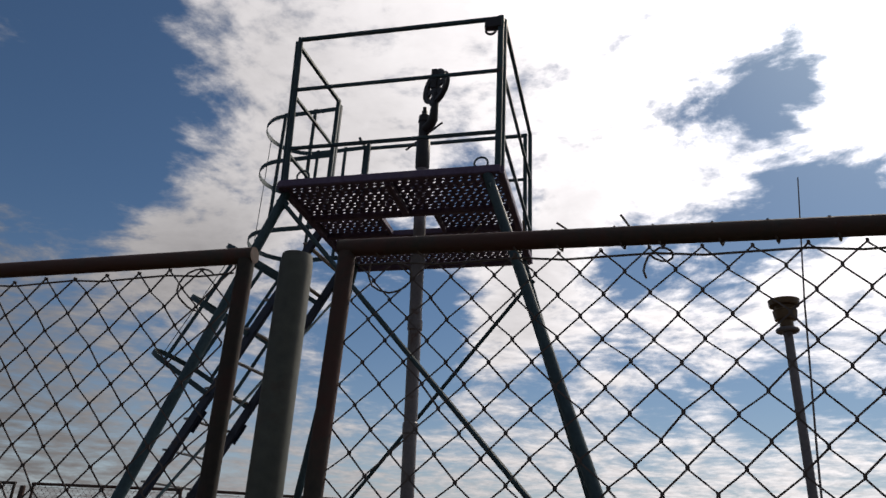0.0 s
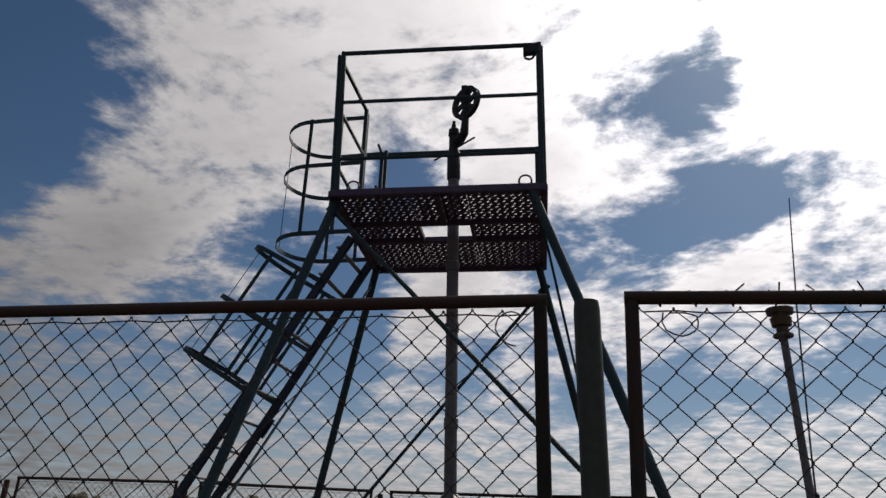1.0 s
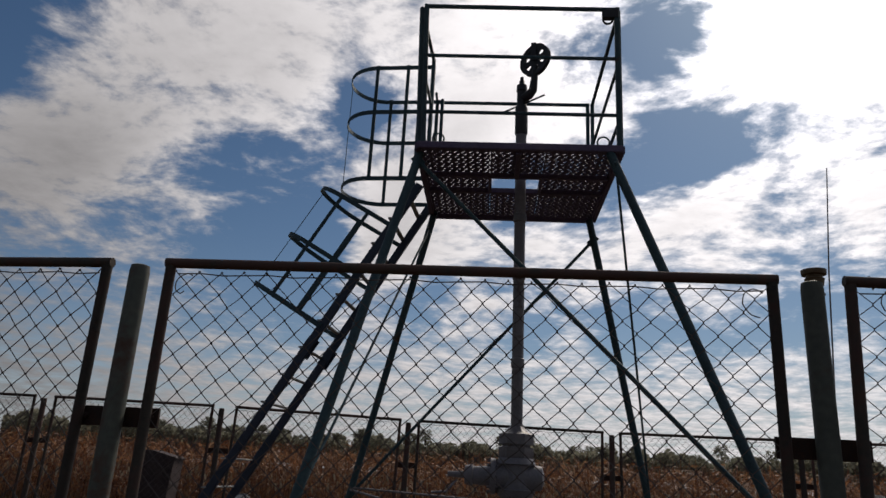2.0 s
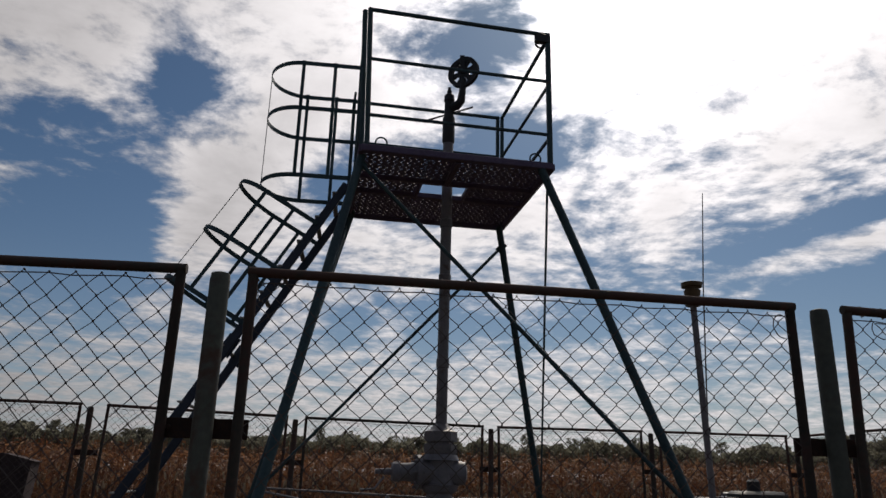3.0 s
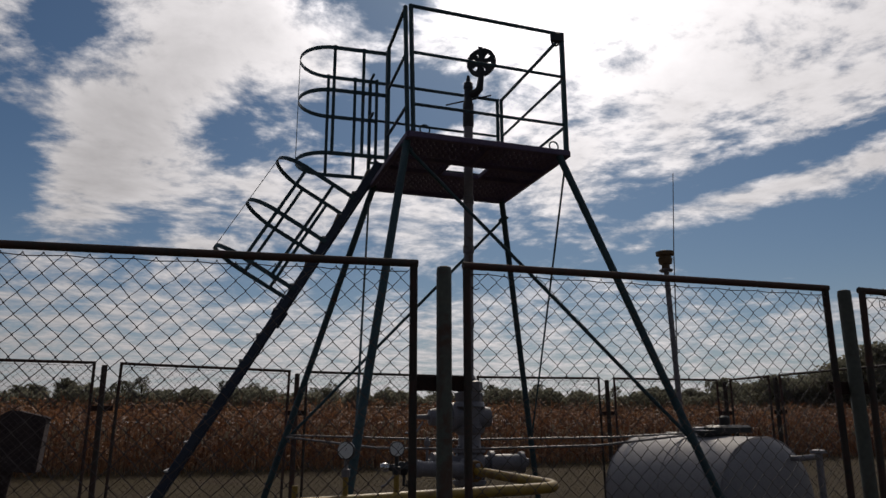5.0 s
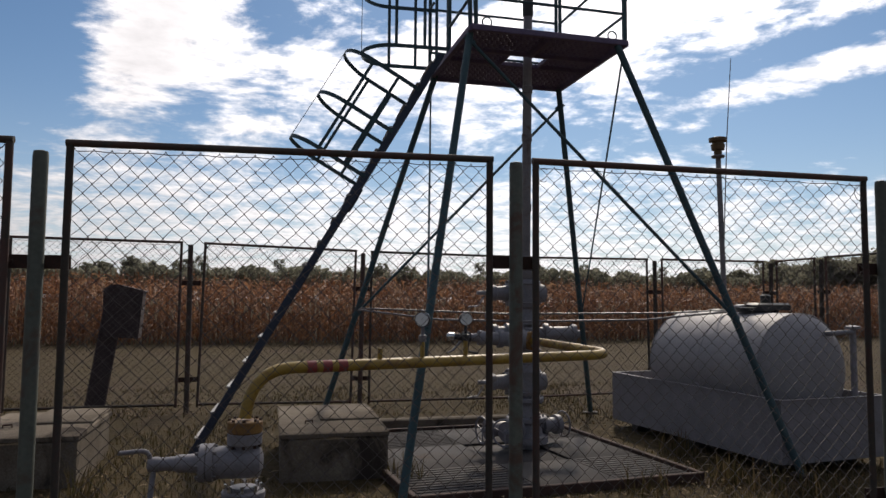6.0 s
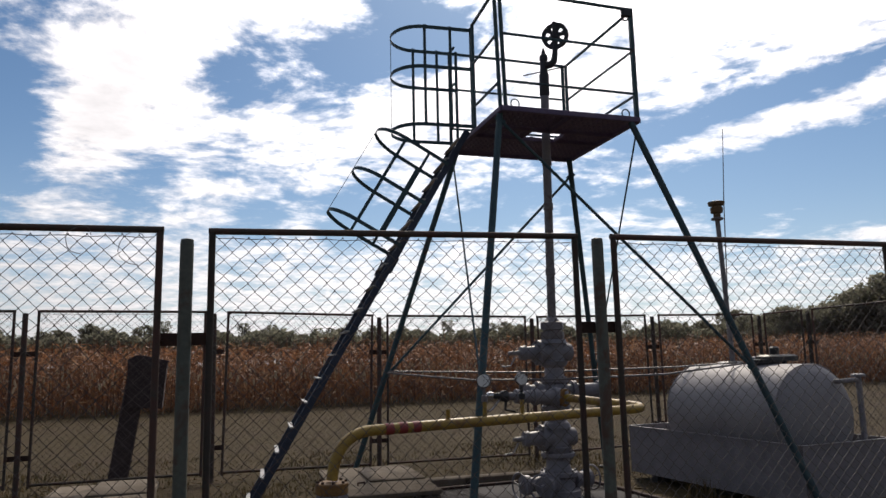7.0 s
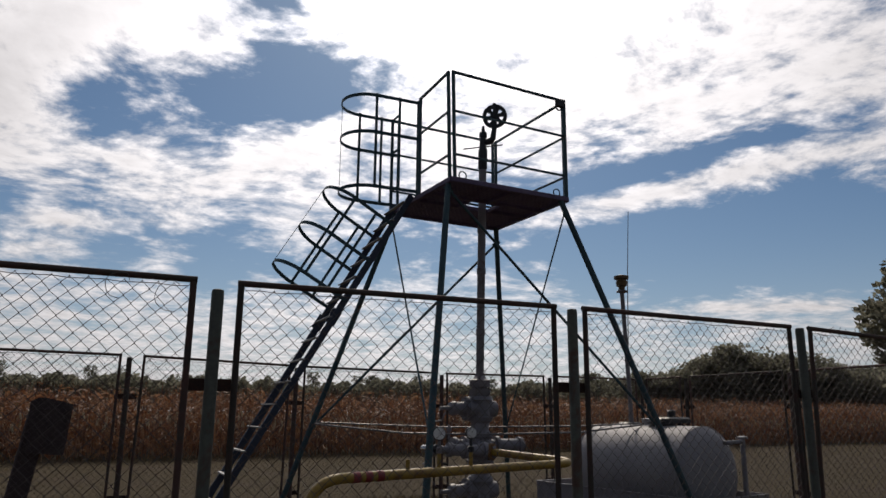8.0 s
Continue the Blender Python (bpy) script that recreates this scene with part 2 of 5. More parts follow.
M = {
    "tower": material("teal_paint", [(0.024, 0.047, 0.058), (0.038, 0.074, 0.086), (0.058, 0.098, 0.108)], 0.6, 0.0, 4, 50, 0.1, 0.15, (0.07, 0.045, 0.032), (0.64, 0.74), spec=0.35),
    # deck steel; the purple of lens flare is mixed into its base colour
    "deck": material("flare_tinted_deck", [(0.085, 0.06, 0.115), (0.12, 0.09, 0.16), (0.15, 0.115, 0.165)], 0.65, 0.0, 5, 50, 0.1, 0.1),
    "post": material("green_post_paint", [(0.064, 0.072, 0.058), (0.092, 0.100, 0.081), (0.124, 0.129, 0.104)], 0.65, 0.0, 4, 45, 0.2, 0.2, (0.082, 0.046, 0.032), (0.50, 0.66)),
    "rusty": material("rusted_paint", [(0.042, 0.040, 0.034), (0.064, 0.054, 0.045), (0.09, 0.062, 0.05)], 0.75, 0.0, 6, 60, 0.3, 0.25, (0.086, 0.048, 0.040), (0.42, 0.62), spec=0.3),
    "rust": material("rust", [(0.022, 0.013, 0.011), (0.045, 0.022, 0.016), (0.075, 0.036, 0.024)], 0.85, 0.0, 10, 90, 0.4, 0.15),
    "wire": material("mesh_wire", [(0.08, 0.067, 0.061), (0.12, 0.10, 0.092), (0.17, 0.145, 0.13)], 0.7, 0.0, 8, 30, 0.0, 0.1, spec=0.25),
    "grey": material("grey_paint", [(0.155, 0.147, 0.162), (0.205, 0.195, 0.213), (0.26, 0.243, 0.258)], 0.5, 0.0, 5, 50, 0.12, 0.08, (0.16, 0.13, 0.115), (0.58, 0.74)),
    "steel": material("pipe_grey", [(0.13, 0.12, 0.128), (0.175, 0.16, 0.165), (0.21, 0.19, 0.19)], 0.5, 0.1, 6, 50, 0.15, 0.1, (0.10, 0.06, 0.042), (0.60, 0.74)),
    "chrome": material("bright_metal", [(0.5, 0.5, 0.5), (0.65, 0.65, 0.65)], 0.22, 0.9, 6, 60, 0.05, 0.1),
    "yellow": material("yellow_paint", [(0.24, 0.15, 0.025), (0.33, 0.21, 0.035), (0.40, 0.27, 0.06)], 0.45, 0.0, 6, 60, 0.12, 0.08, (0.18, 0.095, 0.03), (0.54, 0.70)),
    "red": material("red_paint", [(0.20, 0.03, 0.03), (0.28, 0.05, 0.045)], 0.55, 0.0, 8, 60, 0.1, 0.1),
    "tank": material("tank_paint", [(0.245, 0.23, 0.242), (0.295, 0.28, 0.288), (0.34, 0.322, 0.325)], 0.62, 0.1, 2.5, 40, 0.2, 0.05, (0.23, 0.195, 0.18), (0.52, 0.78)),
    "concrete": material("concrete", [(0.105, 0.085, 0.065), (0.155, 0.128, 0.10), (0.22, 0.185, 0.145)], 0.95, 0.0, 3, 60, 0.7, 0.12, (0.045, 0.036, 0.03), (0.50, 0.68), spec=0.1),
    "plate": material("dark_plate", [(0.04, 0.036, 0.036), (0.055, 0.05, 0.05), (0.075, 0.066, 0.062)], 0.8, 0.0, 3, 60, 0.4, 0.1, (0.058, 0.037, 0.028), (0.56, 0.72), spec=0.12),
    "ladder": material("dark_navy_paint", [(0.012, 0.019, 0.038), (0.020, 0.030, 0.056), (0.032, 0.044, 0.076)], 0.5, 0.0, 5, 50, 0.1, 0.12, (0.05, 0.03, 0.022), (0.62, 0.74)),
    # rung steel, its pale base carrying the light that catches the rungs
    "tread": material("lit_rung_steel", [(0.20, 0.19, 0.19), (0.30, 0.29, 0.28), (0.42, 0.40, 0.38)], 0.45, 0.3, 6, 60, 0.15, 0.1, (0.10, 0.07, 0.05), (0.60, 0.74)),
    "ochre": material("ochre_paint", [(0.14, 0.065, 0.018), (0.20, 0.10, 0.024), (0.26, 0.14, 0.035)], 0.6, 0.0, 8, 60, 0.2, 0.1, (0.09, 0.042, 0.02), (0.52, 0.68)),
    "black": material("black_paint", [(0.015, 0.015, 0.017), (0.03, 0.03, 0.032)], 0.5, 0.0, 8, 60, 0.1, 0.1),
    "dial": material("dial_face", [(0.70, 0.70, 0.68), (0.80, 0.80, 0.78)], 0.3, 0.0, 8, 60, 0.0, 0.03),
    "cabinet": material("cabinet_wood", [(0.046, 0.034, 0.036), (0.066, 0.049, 0.050), (0.088, 0.066, 0.064)], 0.85, 0.0, 6, 60, 0.3, 0.1, spec=0.2),
    "brass": material("brass_cap", [(0.10, 0.062, 0.028), (0.16, 0.10, 0.045)], 0.5, 0.2, 8, 60, 0.1, 0.1),
    "corn": material("dry_corn", [(0.11, 0.042, 0.022), (0.235, 0.10, 0.047), (0.34, 0.17, 0.086), (0.42, 0.26, 0.15)], 0.6, 0.0, 3, 20, 0.0, 0.1, island=True, thin=0.45),
    "husk": material("corn_husk", [(0.55, 0.42, 0.26), (0.68, 0.56, 0.38)], 0.6, 0.0, 3, 20, 0.0, 0.1, island=True),
    # far foliage, lightened and greyed to carry the haze of distance
    "leaf": material("hazed_tree_leaves", [(0.14, 0.142, 0.108), (0.20, 0.195, 0.145), (0.26, 0.24, 0.18)], 0.9, 0.0, 0.4, 4, 0.0, 0.1, island=True, thin=0.7, spec=0.05),
    "straw": material("straw", [(0.07, 0.045, 0.025), (0.13, 0.09, 0.052), (0.22, 0.165, 0.105), (0.30, 0.24, 0.17)], 0.85, 0.0, 3, 20, 0.0, 0.1, island=True, spec=0.1),
    "bark": material("bark", [(0.05, 0.04, 0.03), (0.09, 0.075, 0.06)], 0.9, 0.0, 3, 25, 0.4, 0.1),
    "grass": material("grass_blades", [(0.041, 0.041, 0.016), (0.064, 0.052, 0.024), (0.094, 0.069, 0.035), (0.132, 0.094, 0.054)], 0.8, 0.0, 2, 20, 0.0, 0.1, island=True, thin=0.4, spec=0.15),
}


def make_ground_material():
    m = bpy.data.materials.new("meadow")
    m.use_nodes = True
    k = Nodes(m.node_tree)
    at = k.add("ShaderNodeTexCoord").outputs["Object"]
    a = k.add("ShaderNodeTexNoise", {"Vector": at, "Scale": 0.35, "Detail": 6.0, "Roughness": 0.65})
    b = k.add("ShaderNodeTexNoise", {"Vector": at, "Scale": 9.0, "Detail": 6.0, "Roughness": 0.7})
    c = k.add("ShaderNodeTexNoise", {"Vector": at, "Scale": 70.0, "Detail": 3.0})
    grass = k.ramp(b, [(0.3, (0.034, 0.028, 0.013)), (0.5, (0.061, 0.045, 0.022)), (0.7, (0.094, 0.065, 0.035))])
    soil = k.ramp(c, [(0.3, (0.040, 0.027, 0.018)), (0.7, (0.098, 0.067, 0.044))])
    col = k.mix(k.step(k.math("MULTIPLY_ADD", b.outputs["Fac"], 0.5, k.math("MULTIPLY", a.outputs["Fac"], 0.5)), 0.50, 0.60), grass, soil)
    h = k.math("ADD", k.math("MULTIPLY", b.outputs["Fac"], 1.0), k.math("MULTIPLY", c.outputs["Fac"], 0.4))
    bump = k.add("ShaderNodeBump", {"Strength": 0.7, "Distance": 0.04, "Height": h})
    bs = k.add("ShaderNodeBsdfPrincipled", {"Base Color": col, "Roughness": 0.95, "Specular IOR Level": 0.1, "Normal": bump})
    k.add("ShaderNodeOutputMaterial", {0: bs})
    return m


M["ground"] = make_ground_material()


# ---- mesh helpers ----
def mesh_of(name, bm, mat, smooth=True):
    me = bpy.data.meshes.new(name)
    bmesh.ops.recalc_face_normals(bm, faces=bm.faces)
    bm.to_mesh(me)
    bm.free()
    me.materials.append(M[mat])
    if smooth:
        me.shade_smooth()
        me.set_sharp_from_angle(angle=radians(38))
    return me


def part(name, bm, mat, parent, label="", smooth=True):
    ob = new(name, bm if isinstance(bm, bpy.types.Mesh) else mesh_of(name, bm, mat, smooth))
    ob.parent = parent
    if label:
        ob["label"] = label
    return ob


def thing(name, at, label, category, group="", turn=0.0, kind=""):
    ob = new(name)
    ob.empty_display_size = 0.1
    ob.matrix_world = pose(*at, 0, 0, turn)
    return tagged(ob, label, category, group, kind)


def frame_of(d):
    d = Vector(d).normalized()
    side = d.cross(Vector((0, 0, 1)))
    if side.length < 1e-3:
        side = Vector((1, 0, 0))
    side.normalize()
    return d, side, side.cross(d)


def bar(bm, a, b, w, h, bevel=0.15):
    """A straight bar of section w (level) by h, with chamfered edges."""
    a, b = Vector(a), Vector(b)
    d, s, u = frame_of(b - a)
    c = min(w, h) * bevel
    prof = [(-w / 2 + c, -h / 2), (w / 2 - c, -h / 2), (w / 2, -h / 2 + c), (w / 2, h / 2 - c), (w / 2 - c, h / 2), (-w / 2 + c, h / 2), (-w / 2, h / 2 - c), (-w / 2, -h / 2 + c)]
    r0 = [bm.verts.new(a + s * x + u * y) for x, y in prof]
    r1 = [bm.verts.new(b + s * x + u * y) for x, y in prof]
    for i in range(8):
        bm.faces.new((r0[i], r0[i - 1], r1[i - 1], r1[i]))
    bm.faces.new(r0)
    bm.faces.new(r1[::-1])
    return bm


def tube(bm, pts, r, seg=10, closed=False):
    """A round bar swept along points; r is one radius or one a point."""
    pts = [Vector(p) for p in pts]
    n = len(pts)
    rad = r if isinstance(r, (list, tuple)) else [r] * n
    rings, up = [], None
    for i, p in enumerate(pts):
        a = pts[i - 1] if (i or closed) else p
        b = pts[(i + 1) % n] if (i < n - 1 or closed) else p
        d = (b - a).normalized()
        if up is None:
            up = frame_of(d)[2]
        up = (up - d * up.dot(d)).normalized()
        s = d.cross(up)
        rings.append([bm.verts.new(p + (s * math.cos(q) + up * math.sin(q)) * rad[i]) for q in (2 * math.pi * j / seg for j in range(seg))])
    for i in range(n if closed else n - 1):
        r0, r1 = rings[i], rings[(i + 1) % n]
        for j in range(seg):
            bm.faces.new((r0[j - 1], r0[j], r1[j], r1[j - 1]))
    if not closed:
        bm.faces.new(rings[0])
        bm.faces.new(rings[-1][::-1])
    return bm


def lathe(bm, origin, axis, profile, seg=20):
    """A turned body: profile is (distance along the axis, radius)."""
    o = Vector(origin)
    d = Vector(axis).normalized()
    return tube_rings(bm, [o + d * s for s, _ in profile], [q for _, q in profile], d, seg)


def tube_rings(bm, pts, rad, d, seg):
    d, s, u = frame_of(d)
    rings = [[bm.verts.new(p + (s * math.cos(q) + u * math.sin(q)) * max(r, 1e-4)) for q in (2 * math.pi * j / seg for j in range(seg))] for p, r in zip(pts, rad)]
    for r0, r1 in zip(rings, rings[1:]):
        for j in range(seg):
            bm.faces.new((r0[j - 1], r0[j], r1[j], r1[j - 1]))
    bm.faces.new(rings[0])
    bm.faces.new(rings[-1][::-1])
    return bm


def disc(r, h, c=0.008):
    """A chamfered disc profile for lathe()."""
    return [(0, r - c), (c, r), (h - c, r), (h, r - c)]


def block(bm, lo, hi, c=0.01):
    """A box with chamfered vertical and top edges."""
    x0, y0, z0 = lo
    x1, y1, z1 = hi
    def ring(z, i):
        pts = [(x0 + i + c, y0 + i), (x1 - i - c, y0 + i), (x1 - i, y0 + i + c), (x1 - i, y1 - i - c), (x1 - i - c, y1 - i), (x0 + i + c, y1 - i), (x0 + i, y1 - i - c), (x0 + i, y0 + i + c)]
        return [bm.verts.new((x, y, z)) for x, y in pts]
    rings = [ring(z0, 0), ring(z1 - c, 0), ring(z1, c)]
    for r0, r1 in zip(rings, rings[1:]):
        for j in range(8):
            bm.faces.new((r0[j - 1], r0[j], r1[j], r1[j - 1]))
    bm.faces.new(rings[0][::-1])
    bm.faces.new(rings[-1])
    return bm


def B():
    return bmesh.new()


def arc(centre, r, a0, a1, n, ex, ey):
    ex, ey, c = Vector(ex), Vector(ey), Vector(centre)
    return [c + ex * (r * math.cos(radians(a0 + (a1 - a0) * i / n))) + ey * (r * math.sin(radians(a0 + (a1 - a0) * i / n))) for i in range(n + 1)]


def strips(name, verts, faces, mat, smooth=False):
    me = bpy.data.meshes.new(name)
    me.from_pydata(verts, [], faces)
    me.materials.append(M[mat])
    if smooth:
        me.shade_smooth()
    return me


# ---- ground ----
def make_ground():
    bm = B()
    xs = [-2500, -600, -150, -60, -30] + [-20 + i for i in range(51)] + [45, 70, 150, 600, 2500]
    ys = [-2500, -600, -100, -30, -12] + [-6 + i for i in range(33)] + [40, 70, 150, 600, 2500]
    rows = [[bm.verts.new((x, y, (noise.noise((x * 0.4, y * 0.4, 0)) * 0.035 - 0.012) if -18 < x < 28 and -6 < y < 26 else 0)) for x in xs] for y in ys]
    for r0, r1 in zip(rows, rows[1:]):
        for i in range(len(xs) - 1):
            bm.faces.new((r0[i], r0[i + 1], r1[i + 1], r1[i]))
    ob = new("ground", mesh_of("ground", bm, "ground"))
    tagged(ob, "dry brownish-green meadow with bare sandy patches", "ground", kind="structure")


make_ground()


# ---- fence ----
DIAMOND, TOP = 0.0896, 2.435
PANEL = 2.225


def link_mesh(seed, width):
    """Chain-link of interlocking zigzag wires that fills a frame of that width."""
    rng = random.Random(seed)
    half = DIAMOND / 2
    cols, steps, r = int((width - 0.07) / half), int(2.30 / half), 0.0026
    x0 = (width - cols * half) / 2
    node = {}

    def at(c, k):
        if (c, k) not in node:
            x, z = x0 + c * half, 2.385 - k * half
            s = 0.006 * math.sin(c * 0.31 + seed) * math.sin(k * 0.17 + 2 * seed)
            node[c, k] = (x + rng.uniform(-1, 1) * 0.0035 + s, 0.006 * math.sin(c * 0.21 + k * 0.13 + seed), z + rng.uniform(-1, 1) * 0.003)
        return node[c, k]
    verts, faces = [], []
    for i in range(cols):
        base = None
        for k in range(steps + 1):
            c = i + (k + i) % 2
            x, y, z = at(c, k)
            y += 0.0022 if c == i else -0.0022
            x += 0.001 if c == i else -0.001
            for dz in (0.0032, -0.0032):
                n = len(verts)
                verts += [(x - r, y - r * 0.6, z + dz), (x + r, y - r * 0.6, z + dz), (x, y + r, z + dz)]
                if base is not None:
                    for a, b in ((0, 1), (1, 2), (2, 0)):
                        faces.append((base + a, base + b, n + b, n + a))
                base = n
    return strips("chain_link", verts, faces, "wire")


def make_panel(width=PANEL, seed=1):
    p = thing("chain_link_fence", (0, 0, 0), "chain-link fence panel in a rusted dark steel frame", "fence panel", "fence panels")
    r = 0.0195
    part("top_rail", tube(B(), [(0, 0, TOP - r), (width, 0, TOP - r)], r, 12), "rusty", p)
    part("bottom_rail", tube(B(), [(2 * r, 0, 0.09), (width - 2 * r, 0, 0.09)], r, 10), "rusty", p)
    part("stile", tube(B(), [(r, 0, 0.05), (r, 0, TOP - 1.6 * r)], r, 12), "rusty", p)
    part("stile", tube(B(), [(width - r, 0, 0.05), (width - r, 0, TOP - 1.6 * r)], r, 12), "rusty", p)
    part("mesh", link_mesh(seed, width), "wire", p, "woven diamond wire mesh")
    # the wire that threads the top loops
    n = round(width * 11)
    pts = [(0.05 + (width - 0.1) * i / n, 0.004, 2.375 + 0.004 * math.sin(i * 2.1)) for i in range(n + 1)]
    part("tie_wire", tube(B(), pts, 0.0025, 5), "wire", p)
    return p


def make_post(label="green-painted round steel fence post with rusty brackets", paint="post"):
    p = thing("fence_post", (0, 0, 0), label, "fence post", "fence posts")
    part("pipe", lathe(B(), (0, 0, -0.05), (0, 0, 1), [(0, 0.037), (2.43, 0.037), (2.455, 0.034), (2.46, 0.02)], 18), paint, p)
    for z in (1.85, 0.46):
        bm = B()
        bar(bm, (-0.15, 0.044, z), (0.15, 0.044, z), 0.012, 0.07)
        part("bracket", bm, "rust", p, "rusted flat steel bracket")
        for x in (-0.125, 0.125):
            part("bolt", lathe(B(), (x, 0.05, z), (0, -1, 0), [(-0.01, 0.012), (0.022, 0.012), (0.026, 0.008)], 6), "rust", p)
    return p


panel = make_panel()
post = make_post()
old_post = make_post("dark rust-brown round steel fence post with flat brackets", "rusty")


# the fence that the path follows: posts where they stand, some a little low or out of line
POSTS = [(-9.85, 0.0, 0.0), (-7.38, 0.02, -0.01), (-4.92, 0.03, 0.0), (-2.460, 0.035, -0.035), (0.005, -0.052, 0.0), (2.438, 0.035, 0.007), (4.885, 0.04, 0.0), (7.33, 0.03, -0.02)]
for (x, y, dz), (x2, y2, _) in zip(POSTS, [*POSTS[1:], (None, 0, 0)]):
    copy_thing(post, pose(x, y, dz))
    if x2 is not None:
        drop = 1.9 if x == 2.438 else 0.0
        turn = math.degrees(math.atan2(y2 - y, x2 - x))
        f = ((x2 - x) - PANEL) / 2 / (x2 - x)
        copy_thing(panel, pose(x + (x2 - x) * f - 0.006 - 0.042 * drop, y + (y2 - y) * f + 0.004, 0.006, 0.3 * math.sin(x), drop, turn))


def post_line(posts, turn_post):
    """Old posts at given places, with a panel of its own width between each two."""
    for i, (x, y, dz) in enumerate(posts):
        if i or turn_post > 0:
            copy_thing(old_post, pose(x, y, dz - 0.02, 0, 0.5 * math.sin(i * 1.9), turn_post))
        if i + 1 < len(posts):
            x2, y2, dz2 = posts[i + 1]
            v = Vector((x2 - x, y2 - y))
            wide = make_panel(round(v.length - 0.25, 3), i + 2)
            a = Vector((x, y)) + v.normalized() * 0.125
            wide.matrix_world = pose(a.x, a.y, dz, 0.3 * math.sin(i), math.degrees(math.atan2(dz - dz2, v.length)), math.degrees(math.atan2(v.y, v.x)))


# the far side, then the short side from its corner post
post_line([(-10.20, 6.28, 0.03), (-7.73, 6.54, 0.04), (-5.21, 6.83, 0.04), (-2.745, 7.078, 0.03), (-0.244, 7.43, -0.02), (2.517, 7.737, -0.04), (5.03, 8.006, -0.012), (7.47, 8.22, 0.0)], 6.2)
post_line([(7.50, 8.22, 0.0), (7.50, 6.92, 0.0), (7.50, 4.43, 0.0), (7.48, 1.95, 0.0), (7.42, 0.22, -0.02)], -90)


def loose_wire(at, seed, size):
    """A curl of loose wire hanging from a corner of the mesh."""
    rng = random.Random(seed)
    pts, p, a = [], Vector((0, 0, 0)), rng.uniform(0, 6.28)
    for i in range(14):
        pts.append(p.copy())
        a += rng.uniform(0.1, 0.75)
        p += Vector((math.cos(a) * size / 6, rng.uniform(-0.006, 0.006), math.sin(a) * size / 6 - size / 22))
    t = thing("loose_wire", at, "curl of loose rusty wire hanging on the fence", "wire", "loose wires")
    part("strand", tube(B(), pts, 0.0022, 5), "wire", t)


for k, (x, z, s) in enumerate(((-2.68, 2.37, 0.15), (-2.95, 2.38, 0.14), (2.64, 2.36, 0.12), (3.2, 2.34, 0.07), (2.26, 2.36, 0.08), (0.2, 2.38, 0.07))):
    loose_wire((x, -0.012, z), k + 3, s)


def make_wraps():
    t = thing("tie_wires", (2.56, 0.038, TOP - 0.016), "rusty tie wires wound round a fence rail with sharp ends", "tie wire")
    t.matrix_world = pose(2.56, 0.038, TOP - 0.016, 0, 1.9, 0)
    rng = random.Random(8)
    for i in range(22):
        x = 0.06 + i * 0.0985 + rng.uniform(-0.015, 0.015)
        pts = [Vector((x + q * 0.006, 0.0225 * math.cos(q * 1.05), 0.0225 * math.sin(q * 1.05))) for q in range(8)]
        if rng.random() < 0.6:
            pts = pts[:6] + [Vector((x + 0.04, 0.0, 0.024)), Vector((x + 0.04 + rng.uniform(-0.02, 0.02), rng.uniform(-0.02, 0.02), 0.028 + rng.uniform(0.0, 0.018)))]
        part("wrap", tube(B(), pts, 0.0026, 5), "wire", t)


make_wraps()
for o in (panel, post, old_post):
    for q in (*o.children_recursive, o):
        bpy.data.objects.remove(q)


# ---- service tower ----
DECK = 4.415
TOWER = pose(1.268, 3.918, 0, 0, 0, 3.6)
HX, HY = 0.86, 0.867               # half width and depth of the deck


